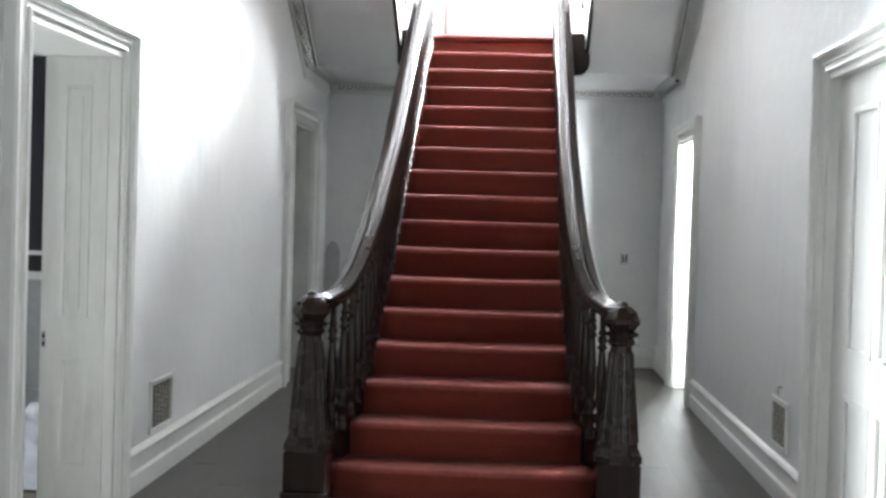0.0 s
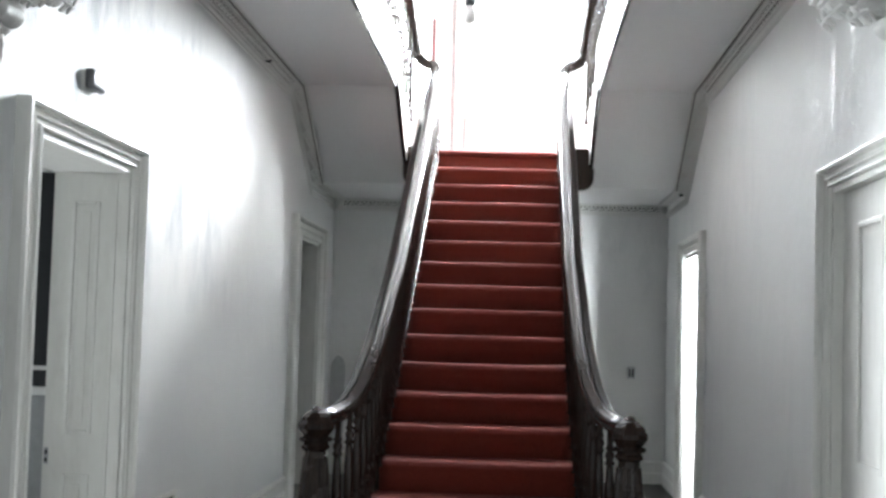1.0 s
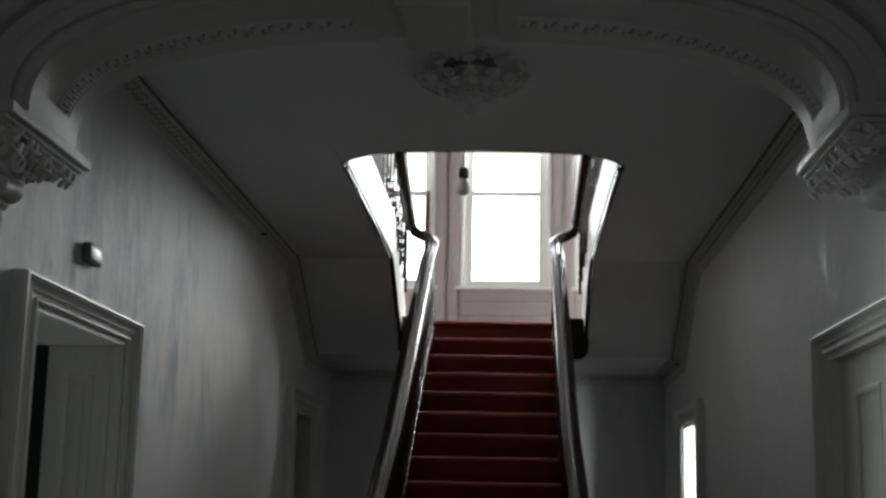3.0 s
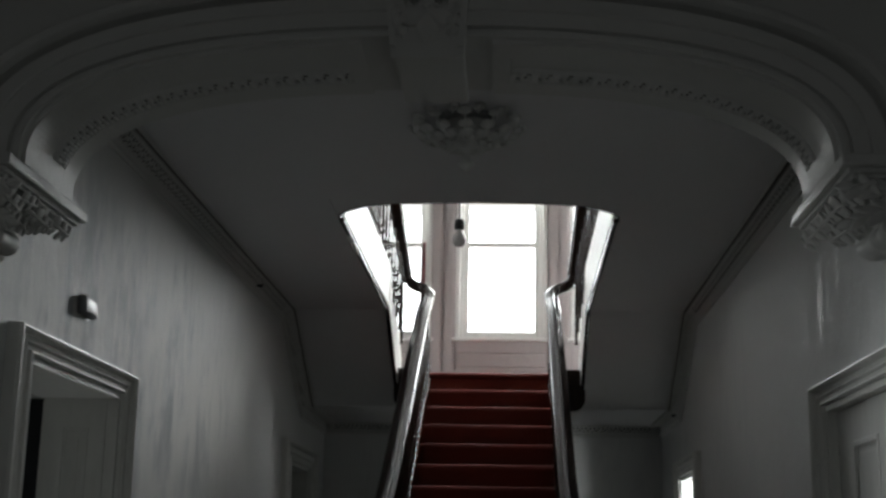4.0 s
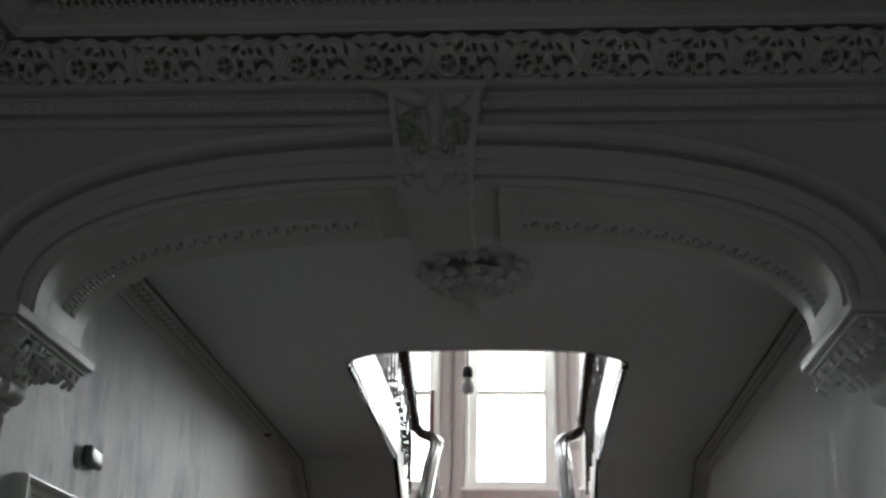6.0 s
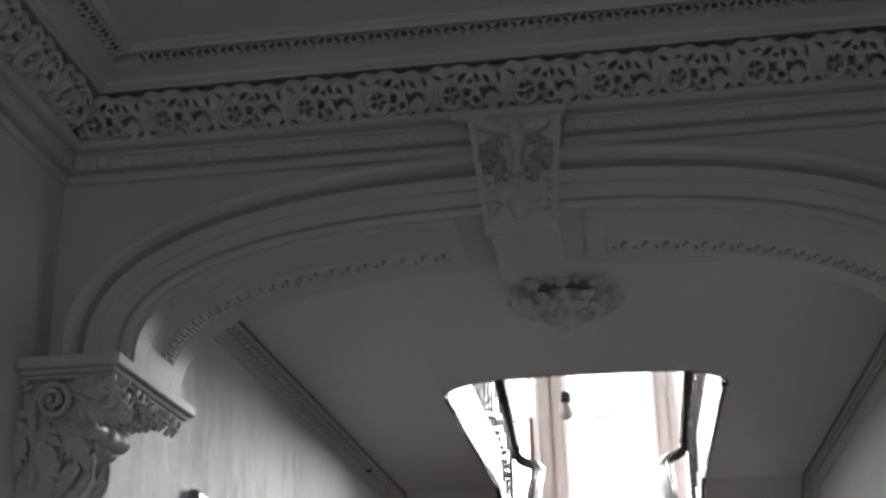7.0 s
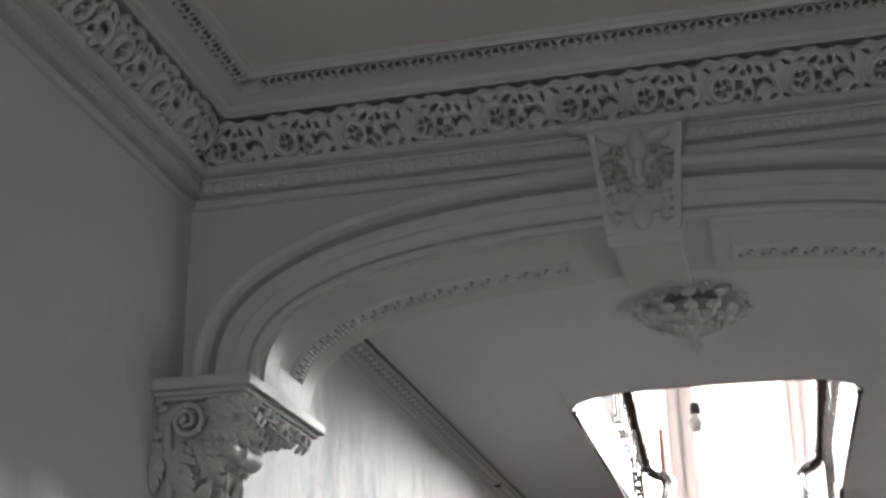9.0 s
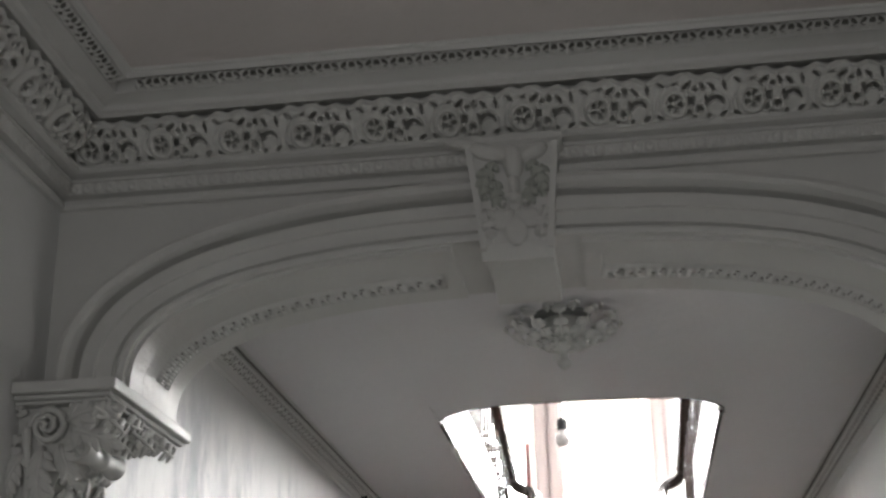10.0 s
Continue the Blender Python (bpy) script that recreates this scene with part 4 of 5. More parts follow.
def bead_fn(u, v):
    """Upper band: leaves with pierced eyes, three to a length."""
    w = UL / 3
    x = (u % w) - w / 2
    ax = abs(x)
    h = 0.007 * math.exp(-(x / 0.010) ** 2) + 0.004 * math.sin(v / 0.046 * math.pi) + 0.004 * math.exp(-((ax - 0.030) / 0.006) ** 2)
    hole = max(1 - sstep(0.75, 1.25, math.hypot((ax - 0.015) / 0.0105, (v - 0.031 - 0.55 * (ax - 0.015)) / 0.0075)),
               1 - sstep(0.75, 1.25, math.hypot((ax - 0.0385) / 0.0055, (v - 0.030) / 0.0095)),
               1 - sstep(0.75, 1.25, math.hypot((ax - 0.020) / 0.0085, (v - 0.010 + 0.4 * (ax - 0.020)) / 0.0050)))
    return None if hole > 0.75 else h - 0.006 * hole


bead_me = relief(UL, 0.046, 120, 20, bead_fn, "leaf_band", CARVED)


def low_fn(u, v):
    w = UL / 6
    x = (u % w) - w / 2
    return 0.007 * math.exp(-((math.hypot(x, (v - 0.02) * 0.9) - 0.012) / 0.004) ** 2) + 0.002 * math.cos(2 * math.pi * x / w)


low_me = relief(UL, 0.040, 60, 8, low_fn, "egg_band", CARVED)


def along(me, name, e0, z0, e1, z1, lift, parent, u0, tall=1.0):
    """Repeats a band on the cornice: front run, then the two side runs."""
    sl = math.atan2(z1 - z0, e1 - e0)
    ny, nz = -math.cos(sl), math.sin(sl)
    # front: x along, y across (towards the room and up), z outwards
    fx, fy = Vector((1, 0, 0)), Vector((0, ny, nz))
    def put(o, ax, ay):
        az = ax.cross(ay).normalized()
        m = Matrix.Identity(4)
        for i, c in enumerate((ax, ay * tall, az)):
            m.col[i].xyz = c
        m.translation = o + az * lift
        ob = new(name, me)
        ob.parent = parent
        ob.matrix_basis = m
    x = XL + e1 + u0
    while x + UL < XR - e0 + 0.05:
        put(Vector((x, YA0 - e0, z0)), fx, fy)
        x += UL
    y = YA0 - e1 - 0.01
    for k in range(11):
        put(Vector((XL + e0, y - UL - k * UL, z0)), Vector((0, 1, 0)), Vector((math.cos(sl), 0, nz)))
        put(Vector((XR - e0, y - k * UL, z0)), Vector((0, -1, 0)), Vector((-math.cos(sl), 0, nz)))


along(frieze_me, "frieze_scroll", 0.092, 3.566, 0.188, 3.664, 0.004, cornice, -0.090, 1.19)
along(bead_me, "leaf_band", 0.301, 3.7475, 0.354, 3.7605, 0.001, cornice, 0.02, 1.19)
along(low_me, "egg_band", 0.045, 3.481, 0.052, 3.520, 0.003, cornice, 0.0)


# stamped leaves on the hall cornice
def stamp_fn(u, v):
    w = UL / 3
    x = (u % w) - w / 2
    d = math.hypot(x, (v - 0.040) * 1.1)
    hole = max(1 - sstep(0.75, 1.25, math.hypot((abs(x) - 0.020) / 0.0095, (v - 0.058) / 0.0095)),
               1 - sstep(0.75, 1.25, math.hypot((x - 0.006) / 0.017, (v - 0.020 - 0.5 * x) / 0.0075)),
               1 - sstep(0.75, 1.25, math.hypot((abs(x) - 0.041) / 0.005, (v - 0.030) / 0.012)))
    if hole > 0.75:
        return None
    return 0.010 * math.exp(-((d - 0.012) / 0.006) ** 2) - 0.006 * hole + 0.003 * math.sin(math.pi * v / 0.084)


stamp_me = relief(UL, 0.084, 96, 32, stamp_fn, "stamped_leaf_band", CARVED)
for side, x, par in ((-1, XL, cor_l), (1, XR, cor_r)):
    for k in range(24):
        y = YA1 + 0.01 + k * UL
        if y + UL > WY1 - 0.05:
            break
        ob = new("stamped_leaf_band", stamp_me)
        ob.parent = par
        m = Matrix.Identity(4)
        ax = Vector((0, 1, 0)) if side < 0 else Vector((0, -1, 0))
        ay = Vector((-side * 0.702, 0, 0.712))
        for i, c in enumerate((ax, ay, ax.cross(ay))):
            m.col[i].xyz = c
        m.translation = Vector((x - side * 0.029, y + (0 if side < 0 else UL), HC - 0.075))
        ob.matrix_basis = m
    ya, yb2 = WY1 - 0.05, SY - 0.03
    run = Vector((0, yb2 - ya, SZ - HC))
    n = int(run.length / UL)
    step = run / n
    for k in range(n):
        ob = new("stamped_leaf_band", stamp_me)
        ob.parent = par
        m = Matrix.Identity(4)
        ax = step / UL if side < 0 else -step / UL
        ay = Vector((-side * 0.702, 0, 0.712))
        for i, c in enumerate((ax, ay, ax.cross(ay).normalized())):
            m.col[i].xyz = c
        m.translation = Vector((x - side * 0.029, ya, HC - 0.075)) + step * (k if side < 0 else k + 1)
        ob.matrix_basis = m
for k in range(13):
    ob = new("stamped_leaf_band", stamp_me)
    ob.parent = cor_b
    m = Matrix.Identity(4)
    for i, c in enumerate((Vector((1, 0, 0)), Vector((0, -0.702, 0.712)), Vector((0, -0.712, -0.702)))):
        m.col[i].xyz = c
    m.translation = (XL + 0.06 + k * UL, YB - 0.029, SZ - 0.075)
    ob.matrix_basis = m


# ---- corbels under the arch ----
def corbel(side, x_wall, x_tip):
    """A bracket with an abacus, volutes and acanthus leaves; side -1 stands on the left wall."""
    root = thing("corbel", "white plaster scroll bracket with acanthus leaves under the arch", "corbel", "arch corbels")
    d = -side                     # into the hall
    reach = abs(x_tip - x_wall)
    y0, y1 = 3.955, 4.745
    bm = bmesh.new()
    for o, z0, z1 in ((0.0, 2.692, 2.732), (0.022, 2.675, 2.6915), (0.036, 2.662, 2.6745)):
        xa, xb = sorted((x_wall, x_tip - d * o))
        box(bm, xa, xb, y0 + o, y1 - o, z0, z1, bevel=0.008)
    part("abacus", bm, STUCCO, root, "moulded plaster abacus")
    bm = bmesh.new()
    prof = [(0.0, 2.661), (reach - 0.075, 2.661), (reach - 0.10, 2.60), (reach * 0.62, 2.53), (reach * 0.46, 2.45), (reach * 0.36, 2.37), (reach * 0.28, 2.30), (reach * 0.12, 2.23), (0.0, 2.21)]
    sweep(bm, [[(x_wall + d * a, y, z) for a, z in prof] for y in (y0 + 0.085, 4.40)])
    part("console", bm, CARVED, root)
    base = Matrix.Translation((x_wall, 0, 0.03)) @ Matrix.Diagonal((d * reach / 0.355, 1, 1, 1))

    def sprig(m, length, width, pairs, droop):
        bm = bmesh.new()
        acanthus(bm, base @ m, length, width, pairs, droop)
        part("acanthus_leaf", bm, CARVED, root, smooth=True)

    # the face towards the entrance: volute, its stem, and leaves
    yf = y0 + 0.072
    bm = bmesh.new()
    volute(bm, base @ Matrix.Translation((0.112, yf + 0.008, 2.562)), 0.066, 2.1, 0.050, 185, -1)
    part("volute", bm, CARVED, root, smooth=True)
    stem = smooth_path([(0.044, yf - 0.012, 2.56), (0.046, yf - 0.012, 2.50), (0.056, yf - 0.010, 2.44), (0.060, yf, 2.36), (0.050, yf + 0.01, 2.28)], 4)
    part("stem", tube(bmesh.new(), [base @ Vector(q) for q in stem], 0.016, 8), CARVED, root, smooth=True)
    for lx, lz, ang, L, W, n, dr in ((0.186, 2.575, 58, 0.075, 0.042, 3, 0.0), (0.180, 2.580, 14, 0.165, 0.058, 4, 0.2), (0.200, 2.545, -18, 0.150, 0.054, 4, 0.3),
                                     (0.040, 2.480, -110, 0.170, 0.052, 5, 0.15), (0.105, 2.490, -86, 0.200, 0.058, 5, 0.1), (0.165, 2.495, -64, 0.150, 0.050, 4, 0.2),
                                     (0.022, 2.600, 110, 0.050, 0.026, 2, 0.0), (0.015, 2.535, -92, 0.090, 0.030, 2, 0.1)):
        a = radians(ang)
        sprig(axes((lx, yf - 0.008, lz), (math.cos(a), -0.08, math.sin(a)), (0, -1, 0)), L, W, n, dr)
    # the face towards the hall: two rows of leaves that point along the arch, over a rolled bolster
    for ys, x, z, L, W in (((3.97, 4.11, 4.25, 4.38), 0.288, 2.618, 0.225, 0.046), ((4.03, 4.17, 4.29), 0.254, 2.572, 0.190, 0.046)):
        for y in ys:
            sprig(axes((x + random.uniform(-0.008, 0.008), y, z + random.uniform(-0.010, 0.006)), (0.12, 1.0, random.uniform(-0.25, 0.08)), (0.85, random.uniform(-0.3, 0.1), -0.60)), L * random.uniform(0.85, 1.05), W * random.uniform(0.8, 1.2), 3, -0.08)
    for lx, lz, r, ya, yb_ in ((0.226, 2.484, 0.043, 4.02, 4.36), (0.165, 2.462, 0.034, 4.20, 4.42)):
        h = (yb_ - ya) / 2
        bm = bmesh.new()
        lathe(bm, [(0.002, -h), (r * 0.7, 0.01 - h), (r, 0.035 - h), (r * 0.80, 0.09 - h), (r * 0.66, -0.02), (r * 0.90, -0.012), (r * 0.90, 0.012), (r * 0.66, 0.02), (r * 0.80, h - 0.09), (r, h - 0.035), (r * 0.7, h - 0.01), (0.002, h)], sides=16)
        bmesh.ops.transform(bm, matrix=base @ Matrix.Translation((lx, (ya + yb_) / 2, lz)) @ Matrix.Rotation(radians(90), 4, 'X'), verts=bm.verts)
        part("bolster", bm, CARVED, root, smooth=True)
        bm = bmesh.new()
        volute(bm, base @ Matrix.Translation((lx, ya + 0.012, lz)), r * 0.92, 1.5, 0.026, 90, -1)
        part("curl", bm, CARVED, root, smooth=True)
    for y in (4.08, 4.22, 4.36):
        sprig(axes((0.168, y, 2.43), (-0.40, 0.1, -1), (1, 0, -0.40)), 0.20, 0.062, 3, 0.1)
    return root


corbel(-1, XL + 0.001, -1.600)
corbel(1, XR - 0.001, 1.000)

# ---- keystone ----
key = thing("keystone", "white plaster keystone with carved leaf scrolls, dusty grey", "keystone", at=(0, 0, -0.048))
bm = bmesh.new()
secs = []
KX = -0.297
for z, w, y in ((3.575, 0.172, 4.035), (3.555, 0.172, 4.035), (3.545, 0.158, 4.055), (3.48, 0.152, 4.070), (3.40, 0.142, 4.095), (3.30, 0.132, 4.12), (3.22, 0.125, 4.135), (3.17, 0.122, 4.16)):
    secs.append([(KX - w, y, z), (KX + w, y, z), (KX + w, YA0 + 0.01, z), (KX - w, YA0 + 0.01, z)])
sweep(bm, secs)
part("key_block", bm, CARVED, key)
x, z = arch_pt(0, 0.5)
bm = boxes((KX - 0.118, KX + 0.118, 4.15, YA1 + 0.02, z + 0.003, z + 0.088), bevel=0.006)
part("key_soffit", bm, CARVED, key)
for s in (-1, 1):   # raised border strips
    bm = bmesh.new()
    sweep(bm, [[(KX + s * (w - 0.022), y - 0.018, z), (KX + s * w, y - 0.018, z), (KX + s * w, y + 0.005, z), (KX + s * (w - 0.022), y + 0.005, z)] for z, w, y in
               ((3.545, 0.158, 4.055), (3.48, 0.152, 4.070), (3.40, 0.142, 4.095), (3.30, 0.132, 4.12), (3.20, 0.124, 4.14))])
    part("border", bm, CARVED, key)


def key_y(z):
    """Where the front of the block lies at height z."""
    return float(np.interp(z, [3.17, 3.22, 3.30, 3.40, 3.48, 3.545], [4.16, 4.135, 4.12, 4.095, 4.07, 4.055]))


def key_leaf(x, z, ang, L, W, pairs, droop=0.1, out=0.004, material=CARVED):
    bm = bmesh.new()
    a = radians(ang)
    acanthus(bm, axes((x, key_y(z) - out, z), (math.cos(a), 0.22 * -math.sin(a), math.sin(a)), (0, -1, -0.2)), L, W, pairs, droop, 0.013)
    part("carved_leaf", bm, material, key, smooth=True)


def key_lobe(x, z, rx, rz, out, tilt=0.0):
    """A swelling rounded form on the front of the block."""
    bm = bmesh.new()
    bmesh.ops.create_uvsphere(bm, u_segments=14, v_segments=10, radius=1.0, matrix=Matrix.Translation((x, key_y(z), z)) @ Matrix.Rotation(radians(tilt), 4, 'Y') @ Matrix.Diagonal((rx, out, rz, 1)))
    part("carved_lobe", bm, CARVED, key, smooth=True)


# small mossy foliage on the ground of the panel
for s in (-1, 1):
    for x, z, an in ((0.060, 3.49, -62), (0.100, 3.47, -90), (0.065, 3.43, -100)):
        key_leaf(KX + s * x, z, -90 + s * (an + 90), 0.100, 0.034, 3, 0.1, 0.002, MOSSY)
# spreading wing-like leaves at the top; one breaks out past the block
key_lobe(KX - 0.085, 3.525, 0.080, 0.030, 0.040, 22)
key_lobe(KX - 0.165, 3.560, 0.062, 0.020, 0.034, 10)
key_lobe(KX + 0.070, 3.515, 0.058, 0.028, 0.034, -24)
# hanging bud on the middle line
key_lobe(KX + 0.004, 3.485, 0.036, 0.062, 0.058)
key_lobe(KX + 0.002, 3.415, 0.022, 0.050, 0.048)
key_lobe(KX, 3.372, 0.030, 0.020, 0.036)
# paired scrolls over a heart-shaped shield
for s in (-1, 1):
    bm = bmesh.new()
    volute(bm, Matrix.Translation((KX + s * 0.036, key_y(3.345) - 0.004, 3.345)) @ Matrix.Diagonal((s, 1, 1, 1)), 0.026, 1.3, 0.024, 60, -1)
    part("curl", bm, CARVED, key, smooth=True)
    key_lobe(KX + s * 0.045, 3.305, 0.052, 0.040, 0.024, s * 24)
    key_leaf(KX + s * 0.100, 3.335, -90 - s * 10, 0.120, 0.034, 3, 0.15)
key_lobe(KX, 3.270, 0.040, 0.066, 0.026)

# ---- ceiling rose ----
RXY = (-0.228, 5.935)
rose = thing("ceiling_rose", "white plaster ceiling rose of acanthus leaves, dusty grey", "ceiling rose")
bm = lathe(bmesh.new(), [(0.10, 0.0), (0.08, -0.10), (0.075, -0.125), (0.060, -0.150), (0.055, -0.165), (0.030, -0.175), (0.018, -0.19), (0.018, -0.215), (0.034, -0.228), (0.030, -0.248), (0.012, -0.262), (0.001, -0.27)], (*RXY, HC - 0.001), 20)
part("boss", bm, CARVED, rose, smooth=True)
# this disc's dark grey stands in for shade between the leaves
part("ground", lathe(bmesh.new(), [(0.002, 0.0), (0.135, 0.0), (0.125, -0.018), (0.08, -0.034), (0.002, -0.036)], (*RXY, HC - 0.001), 24), DOOR_SHADE, rose, "dark grey disc painted for shade between the leaves")
for k in range(12):
    a = 2 * math.pi * k / 12
    out = Vector((math.cos(a), math.sin(a), 0))
    bm = bmesh.new()
    acanthus(bm, axes(Vector((*RXY, HC - 0.118)) + out * 0.045, out + Vector((0, 0, 0.34)), (0, 0, -1)), 0.240, 0.036, 3, -0.06, 0.012)
    part("rose_leaf", bm, CARVED, rose, smooth=True)
    a += math.pi / 12
    out = Vector((math.cos(a), math.sin(a), 0))
    bm = bmesh.new()
    acanthus(bm, axes(Vector((*RXY, HC - 0.150)) + out * 0.020, out + Vector((0, 0, 0.10)), (0, 0, -1)), 0.090, 0.024, 2, -0.1, 0.010)
    part("inner_leaf", bm, CARVED, rose, smooth=True)
    bm = bmesh.new()
    volute(bm, Matrix.Translation((*RXY, HC - 0.016)) @ Matrix.Rotation(a, 4, 'Z') @ Matrix.Translation((0.225, 0, 0)) @ Matrix.Rotation(radians(-90), 4, 'X') @ Matrix.Diagonal((1, -1, 1, 1)), 0.032, 1.4, 0.035, 0, 1)
    part("scroll_tip", bm, CARVED, rose, smooth=True)


# ---- small fixtures ----
def grille(name, side, y0, y1, z0, z1, label):
    """An iron floor-heat register: a frame round a pierced lattice, in the wall."""
    root = thing(name, label, "wall vent", "heating registers")
    x = XL if side < 0 else XR
    d = -side
    def bx(bm, a, b, c, e, f, g, bev=0.0):
        q = sorted((x + d * a, x + d * b))
        box(bm, q[0], q[1], c, e, f, g, bevel=bev)
    bm = bmesh.new()
    f = 0.028
    for q in ((y0 - f, y0, z0 - f, z1 + f), (y1, y1 + f, z0 - f, z1 + f), (y0, y1, z0 - f, z0), (y0, y1, z1, z1 + f)):
        bx(bm, 0.0, 0.016, q[0], q[1], q[2], q[3], 0.003)
    part("frame", bm, PAINT, root)
    bm = bmesh.new()
    bx(bm, 0.0005, 0.002, y0, y1, z0, z1)
    part("backing", bm, DARK, root)
    n = 6
    bm = bmesh.new()
    cy, cz = (y1 - y0) / n, (z1 - z0) / n
    for i in range(n):
        for j in range(n):
            q = Matrix.Translation((x + d * 0.006, y0 + (i + 0.5) * cy, z0 + (j + 0.5) * cz))
            a0 = 0 if (i + j) % 2 else math.pi / 4
            for k in range(2):
                a = a0 + k * math.pi / 2
                L = min(cy, cz) * 0.72
                p = [q @ Vector((0, -math.cos(a) * L, -math.sin(a) * L)), q @ Vector((0, math.cos(a) * L, math.sin(a) * L))]
                tube(bm, p, 0.0055, 4)
    part("lattice", bm, GRILLE, root, "rusty pierced iron lattice")


grille("heating_register", -1, 7.15, 7.57, 0.285, 0.520, "square pierced iron heating register in the wall")
grille("heating_register", 1, 7.20, 7.56, 0.300, 0.520, "square pierced iron heating register in the wall")

bell = thing("door_chime", "small grey plastic chime box on the wall", "door chime")
part("case", boxes((XL + 0.001, XL + 0.045, 5.735, 5.925, 2.530, 2.622), bevel=0.021), mat("grey_plastic", plain((0.20, 0.20, 0.215), 0.32, 0.35)), bell, smooth=True)

sw = thing("light_switch", "grey metal light switch plate on the back wall", "light switch")
part("plate", boxes((1.115, 1.195, YB - 0.010, YB - 0.001, 1.06, 1.18), bevel=0.003), METAL, sw)
part("toggle", boxes((1.130, 1.150, YB - 0.020, YB - 0.0105, 1.08, 1.16), (1.162, 1.182, YB - 0.020, YB - 0.0105, 1.08, 1.16), bevel=0.003), DARK, sw)

hook = thing("wall_hook", "small dark hook screwed into the plaster", "hook")
part("stem", tube(bmesh.new(), [(XR - 0.002, 7.37, 0.615), (XR - 0.018, 7.37, 0.615), (XR - 0.024, 7.37, 0.600), (XR - 0.018, 7.37, 0.580)], 0.007, 6), GRILLE, hook)

hole = thing("cornice_lamp_stub", "small dark bracket stub on the hall cornice", "bracket")
part("stub", tube(bmesh.new(), [(XL + 0.03, 9.62, 3.455), (XL + 0.06, 9.64, 3.45), (XL + 0.07, 9.65, 3.46)], 0.011, 8), DARK, hole)
hole = thing("cornice_lamp_stub", "small dark bracket stub on the hall cornice", "bracket")
part("stub", tube(bmesh.new(), [(XR - 0.03, 12.2, 2.80), (XR - 0.07, 12.2, 2.79)], 0.012, 8), DARK, hole)

# pendant bulb over the stairs
pend = thing("pendant_bulb", "bare bulb in a dark holder hanging on a flex", "light bulb")
bx_, by_ = -0.475, 11.0
part("flex", tube(bmesh.new(), [(bx_, by_, HU - 0.01), (bx_, by_, 4.32)], 0.005, 6), DARK, pend)
part("holder", lathe(bmesh.new(), [(0.012, 0.070), (0.034, 0.060), (0.043, 0.03), (0.043, -0.02), (0.030, -0.030)], (bx_, by_, 4.255), 14), DARK, pend, smooth=True)
part("bulb", lathe(bmesh.new(), [(0.026, 0.0), (0.030, -0.02), (0.052, -0.05), (0.060, -0.085), (0.052, -0.120), (0.030, -0.143), (0.002, -0.15)], (bx_, by_, 4.225), 16), OPAL, pend, smooth=True)

# arch-topped board leaning in the back corner
lean = thing("arched_board", "grey arch-topped board leaning in the back corner", "board")
bm = bmesh.new()
prof = [(-0.075, 0.0), (0.075, 0.0), (0.075, 1.05)] + [(0.075 * math.cos(a), 1.05 + 0.16 * math.sin(a)) for a in [math.pi * k / 10 for k in range(1, 10)]] + [(-0.075, 1.05)]
sweep(bm, [[(XL + 0.10 + x, y + 0.06 * (1.2 - z) * -1, z) for x, z in prof] for y in (YB - 0.075, YB - 0.050)])
part("board", bm, GREYD, lean)

# red curtain in the side window of the landing
cur = thing("curtain", "narrow faded red curtain beside the landing window", "curtain")
bm = bmesh.new()
secs = []
for k in range(25):
    x = -0.985 + 0.030 * k / 24
    y = YB + 0.06 + 0.012 * math.sin(k * 1.6)
    secs.append([(x, y, WZ0 + 0.05), (x, y + 0.004, WZ0 + 0.05), (x, y + 0.004, 4.78), (x, y, 4.78)])
sweep(bm, secs)
part("cloth", bm, REDC, cur)

# side room seen through the doorway
win = thing("window_4", "dark-blinded window of the side room", "window", kind="structure")
part("blind", boxes((-4.4, -3.22, 8.955, 8.97, 1.04, 2.51)), DARK, win)
part("window_frame", boxes((-3.215, -3.13, 8.93, 8.995, 0.98, 2.57), (-4.4, -3.216, 8.93, 8.995, 2.515, 2.57), (-4.4, -3.216, 8.93, 8.995, 0.98, 1.035), bevel=0.006), PAINT, win)
part("glazing_bar", boxes((-4.4, -3.218, 8.94, 8.954, 1.15, 1.18)), PAINT, win)
struct("baseboard_room", boxes((-6.3, XL - TW - 0.01, 8.97, 8.998, 0.0, 0.22)), GREYD, "grey painted baseboard of the side room", "baseboard")
sheet = thing("dust_sheet", "crumpled white dust sheet heaped on the floor", "dust sheet")
bm = bmesh.new()
n = 26
vs = [[bm.verts.new((-2.72 + 0.36 * (i / n - 0.5) * 2, 7.3 + 0.5 * (j / n - 0.5) * 2,
                     max(0.004, 0.42 * (1 - ((i / n - 0.5) * 2) ** 2) * (1 - ((j / n - 0.5) * 2) ** 2) * (0.8 + 0.5 * noise.noise(Vector((i * 0.25, j * 0.25, 3)))))))
       for j in range(n + 1)] for i in range(n + 1)]
for i in range(n):
    for j in range(n):
        bm.faces.new((vs[i][j], vs[i + 1][j], vs[i + 1][j + 1], vs[i][j + 1]))
part("cloth", bm, CLOTH, sheet, smooth=True)
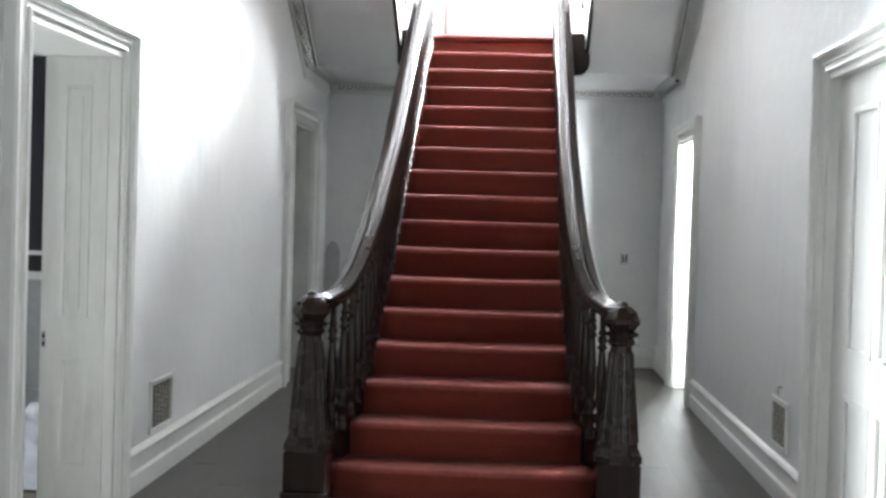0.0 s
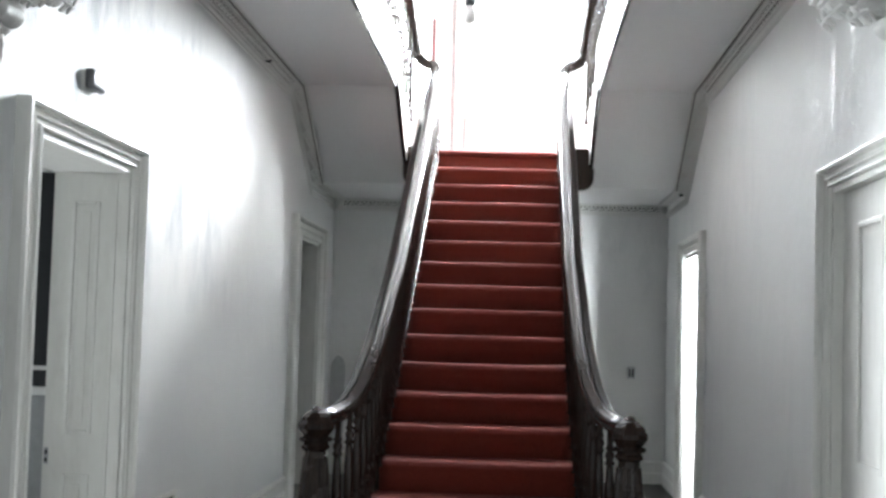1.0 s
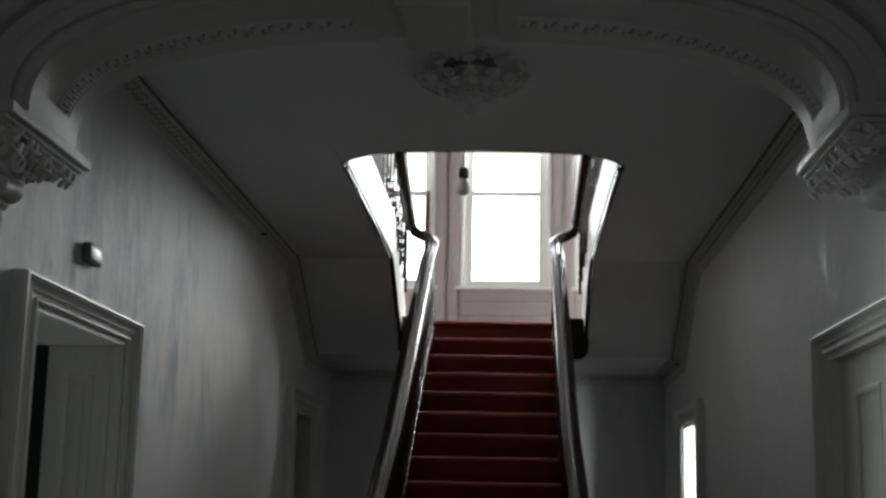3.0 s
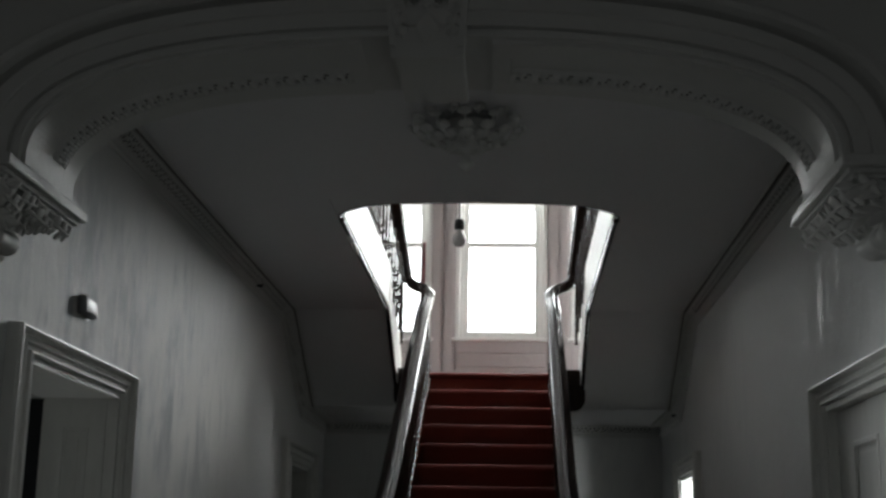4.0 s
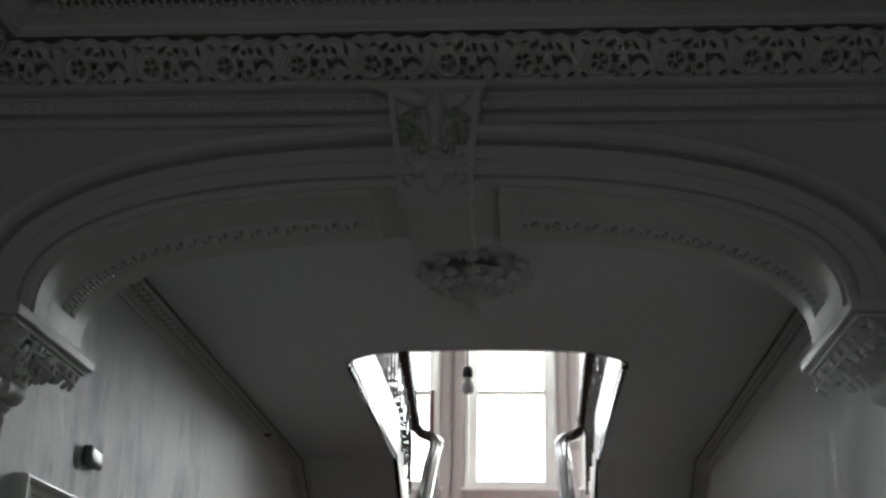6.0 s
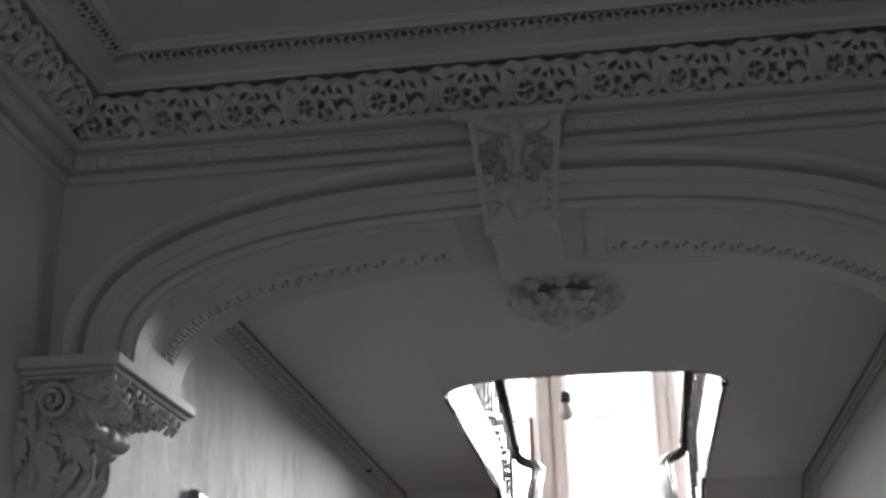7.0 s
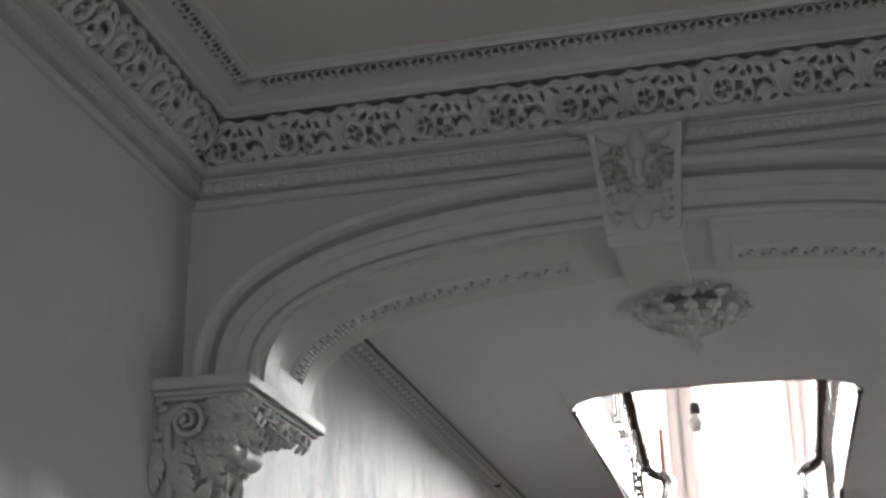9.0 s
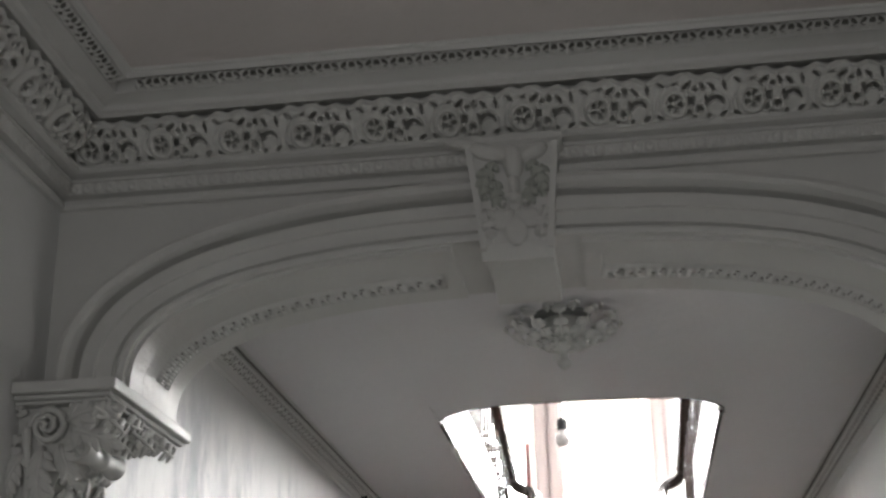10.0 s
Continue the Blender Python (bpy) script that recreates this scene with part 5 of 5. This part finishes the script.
# peeling flake under the stairwell edge
fl = thing("paint_flake", "loose white paint flake hanging at the stairwell edge", "paint flake")
bm = bmesh.new()
for k in range(2):
    y, w = 8.30 + 0.17 * k, 0.022 + 0.016 * k
    sweep(bm, [[(WX0 - 0.004, y + 0.022 * j, HC - 0.004 - 0.004 * j), (WX0 + w, y + 0.022 * j + 0.006, HC - 0.014 - 0.011 * j), (WX0 + w - 0.003, y + 0.022 * j, HC - 0.017 - 0.011 * j), (WX0 - 0.004, y + 0.022 * j, HC - 0.008 - 0.004 * j)] for j in range(6)])
part("flake", bm, PAINT, fl)

# iron balcony rail outside the middle window
bal = thing("balcony_rail", "low iron balcony rail outside the landing window", "railing")
yo = YB + 0.75
part("top_rail", tube(bmesh.new(), [(-1.9, yo, 3.93), (1.5, yo, 3.93)], 0.010, 6), GRILLE, bal)
for k in range(4):
    x = -1.35 + k * 0.83 + 0.06
    part("finial", lathe(bmesh.new(), [(0.014, -0.35), (0.014, 0.02), (0.026, 0.035), (0.026, 0.05), (0.010, 0.07), (0.001, 0.09)], (x, yo, 3.93), 8), GRILLE, bal)
for x in (-1.9, 1.5):
    part("stay", tube(bmesh.new(), [(x, YB + 0.29, 3.58), (x, yo, 3.58), (x, yo, 3.93)], 0.010, 6), GRILLE, bal)
part("bottom_rail", tube(bmesh.new(), [(-1.9, yo, 3.58), (1.5, yo, 3.58)], 0.012, 6), GRILLE, bal)


# ---- floor boards ----
floor = struct("floor", boxes((XL, XR, -3.5, YB, -0.011, -0.004)), FLOOR, "dark worn wooden floor boards", "floor")
FW = 0.128
nb = int((XR - XL) / FW)
FW = (XR - XL) / nb
blen = 4.2
bmesh_ = boxes((0.0006, FW - 0.0006, 0.002, blen - 0.002, -0.0038, 0.0), bevel=0.0)
fb = mesh_of(bmesh_, "floor_board", FLOOR)
for k in range(nb):
    y = 3.0 - random.random() * 4.0
    while y < YB:
        ob = new("floor_board", fb)
        ob.parent = floor
        L = min(blen, YB - y)
        ob.matrix_basis = Matrix.LocRotScale((XL + k * FW, y, random.uniform(-0.0006, 0.0006)), None, (1, L / blen, 1))
        y += blen
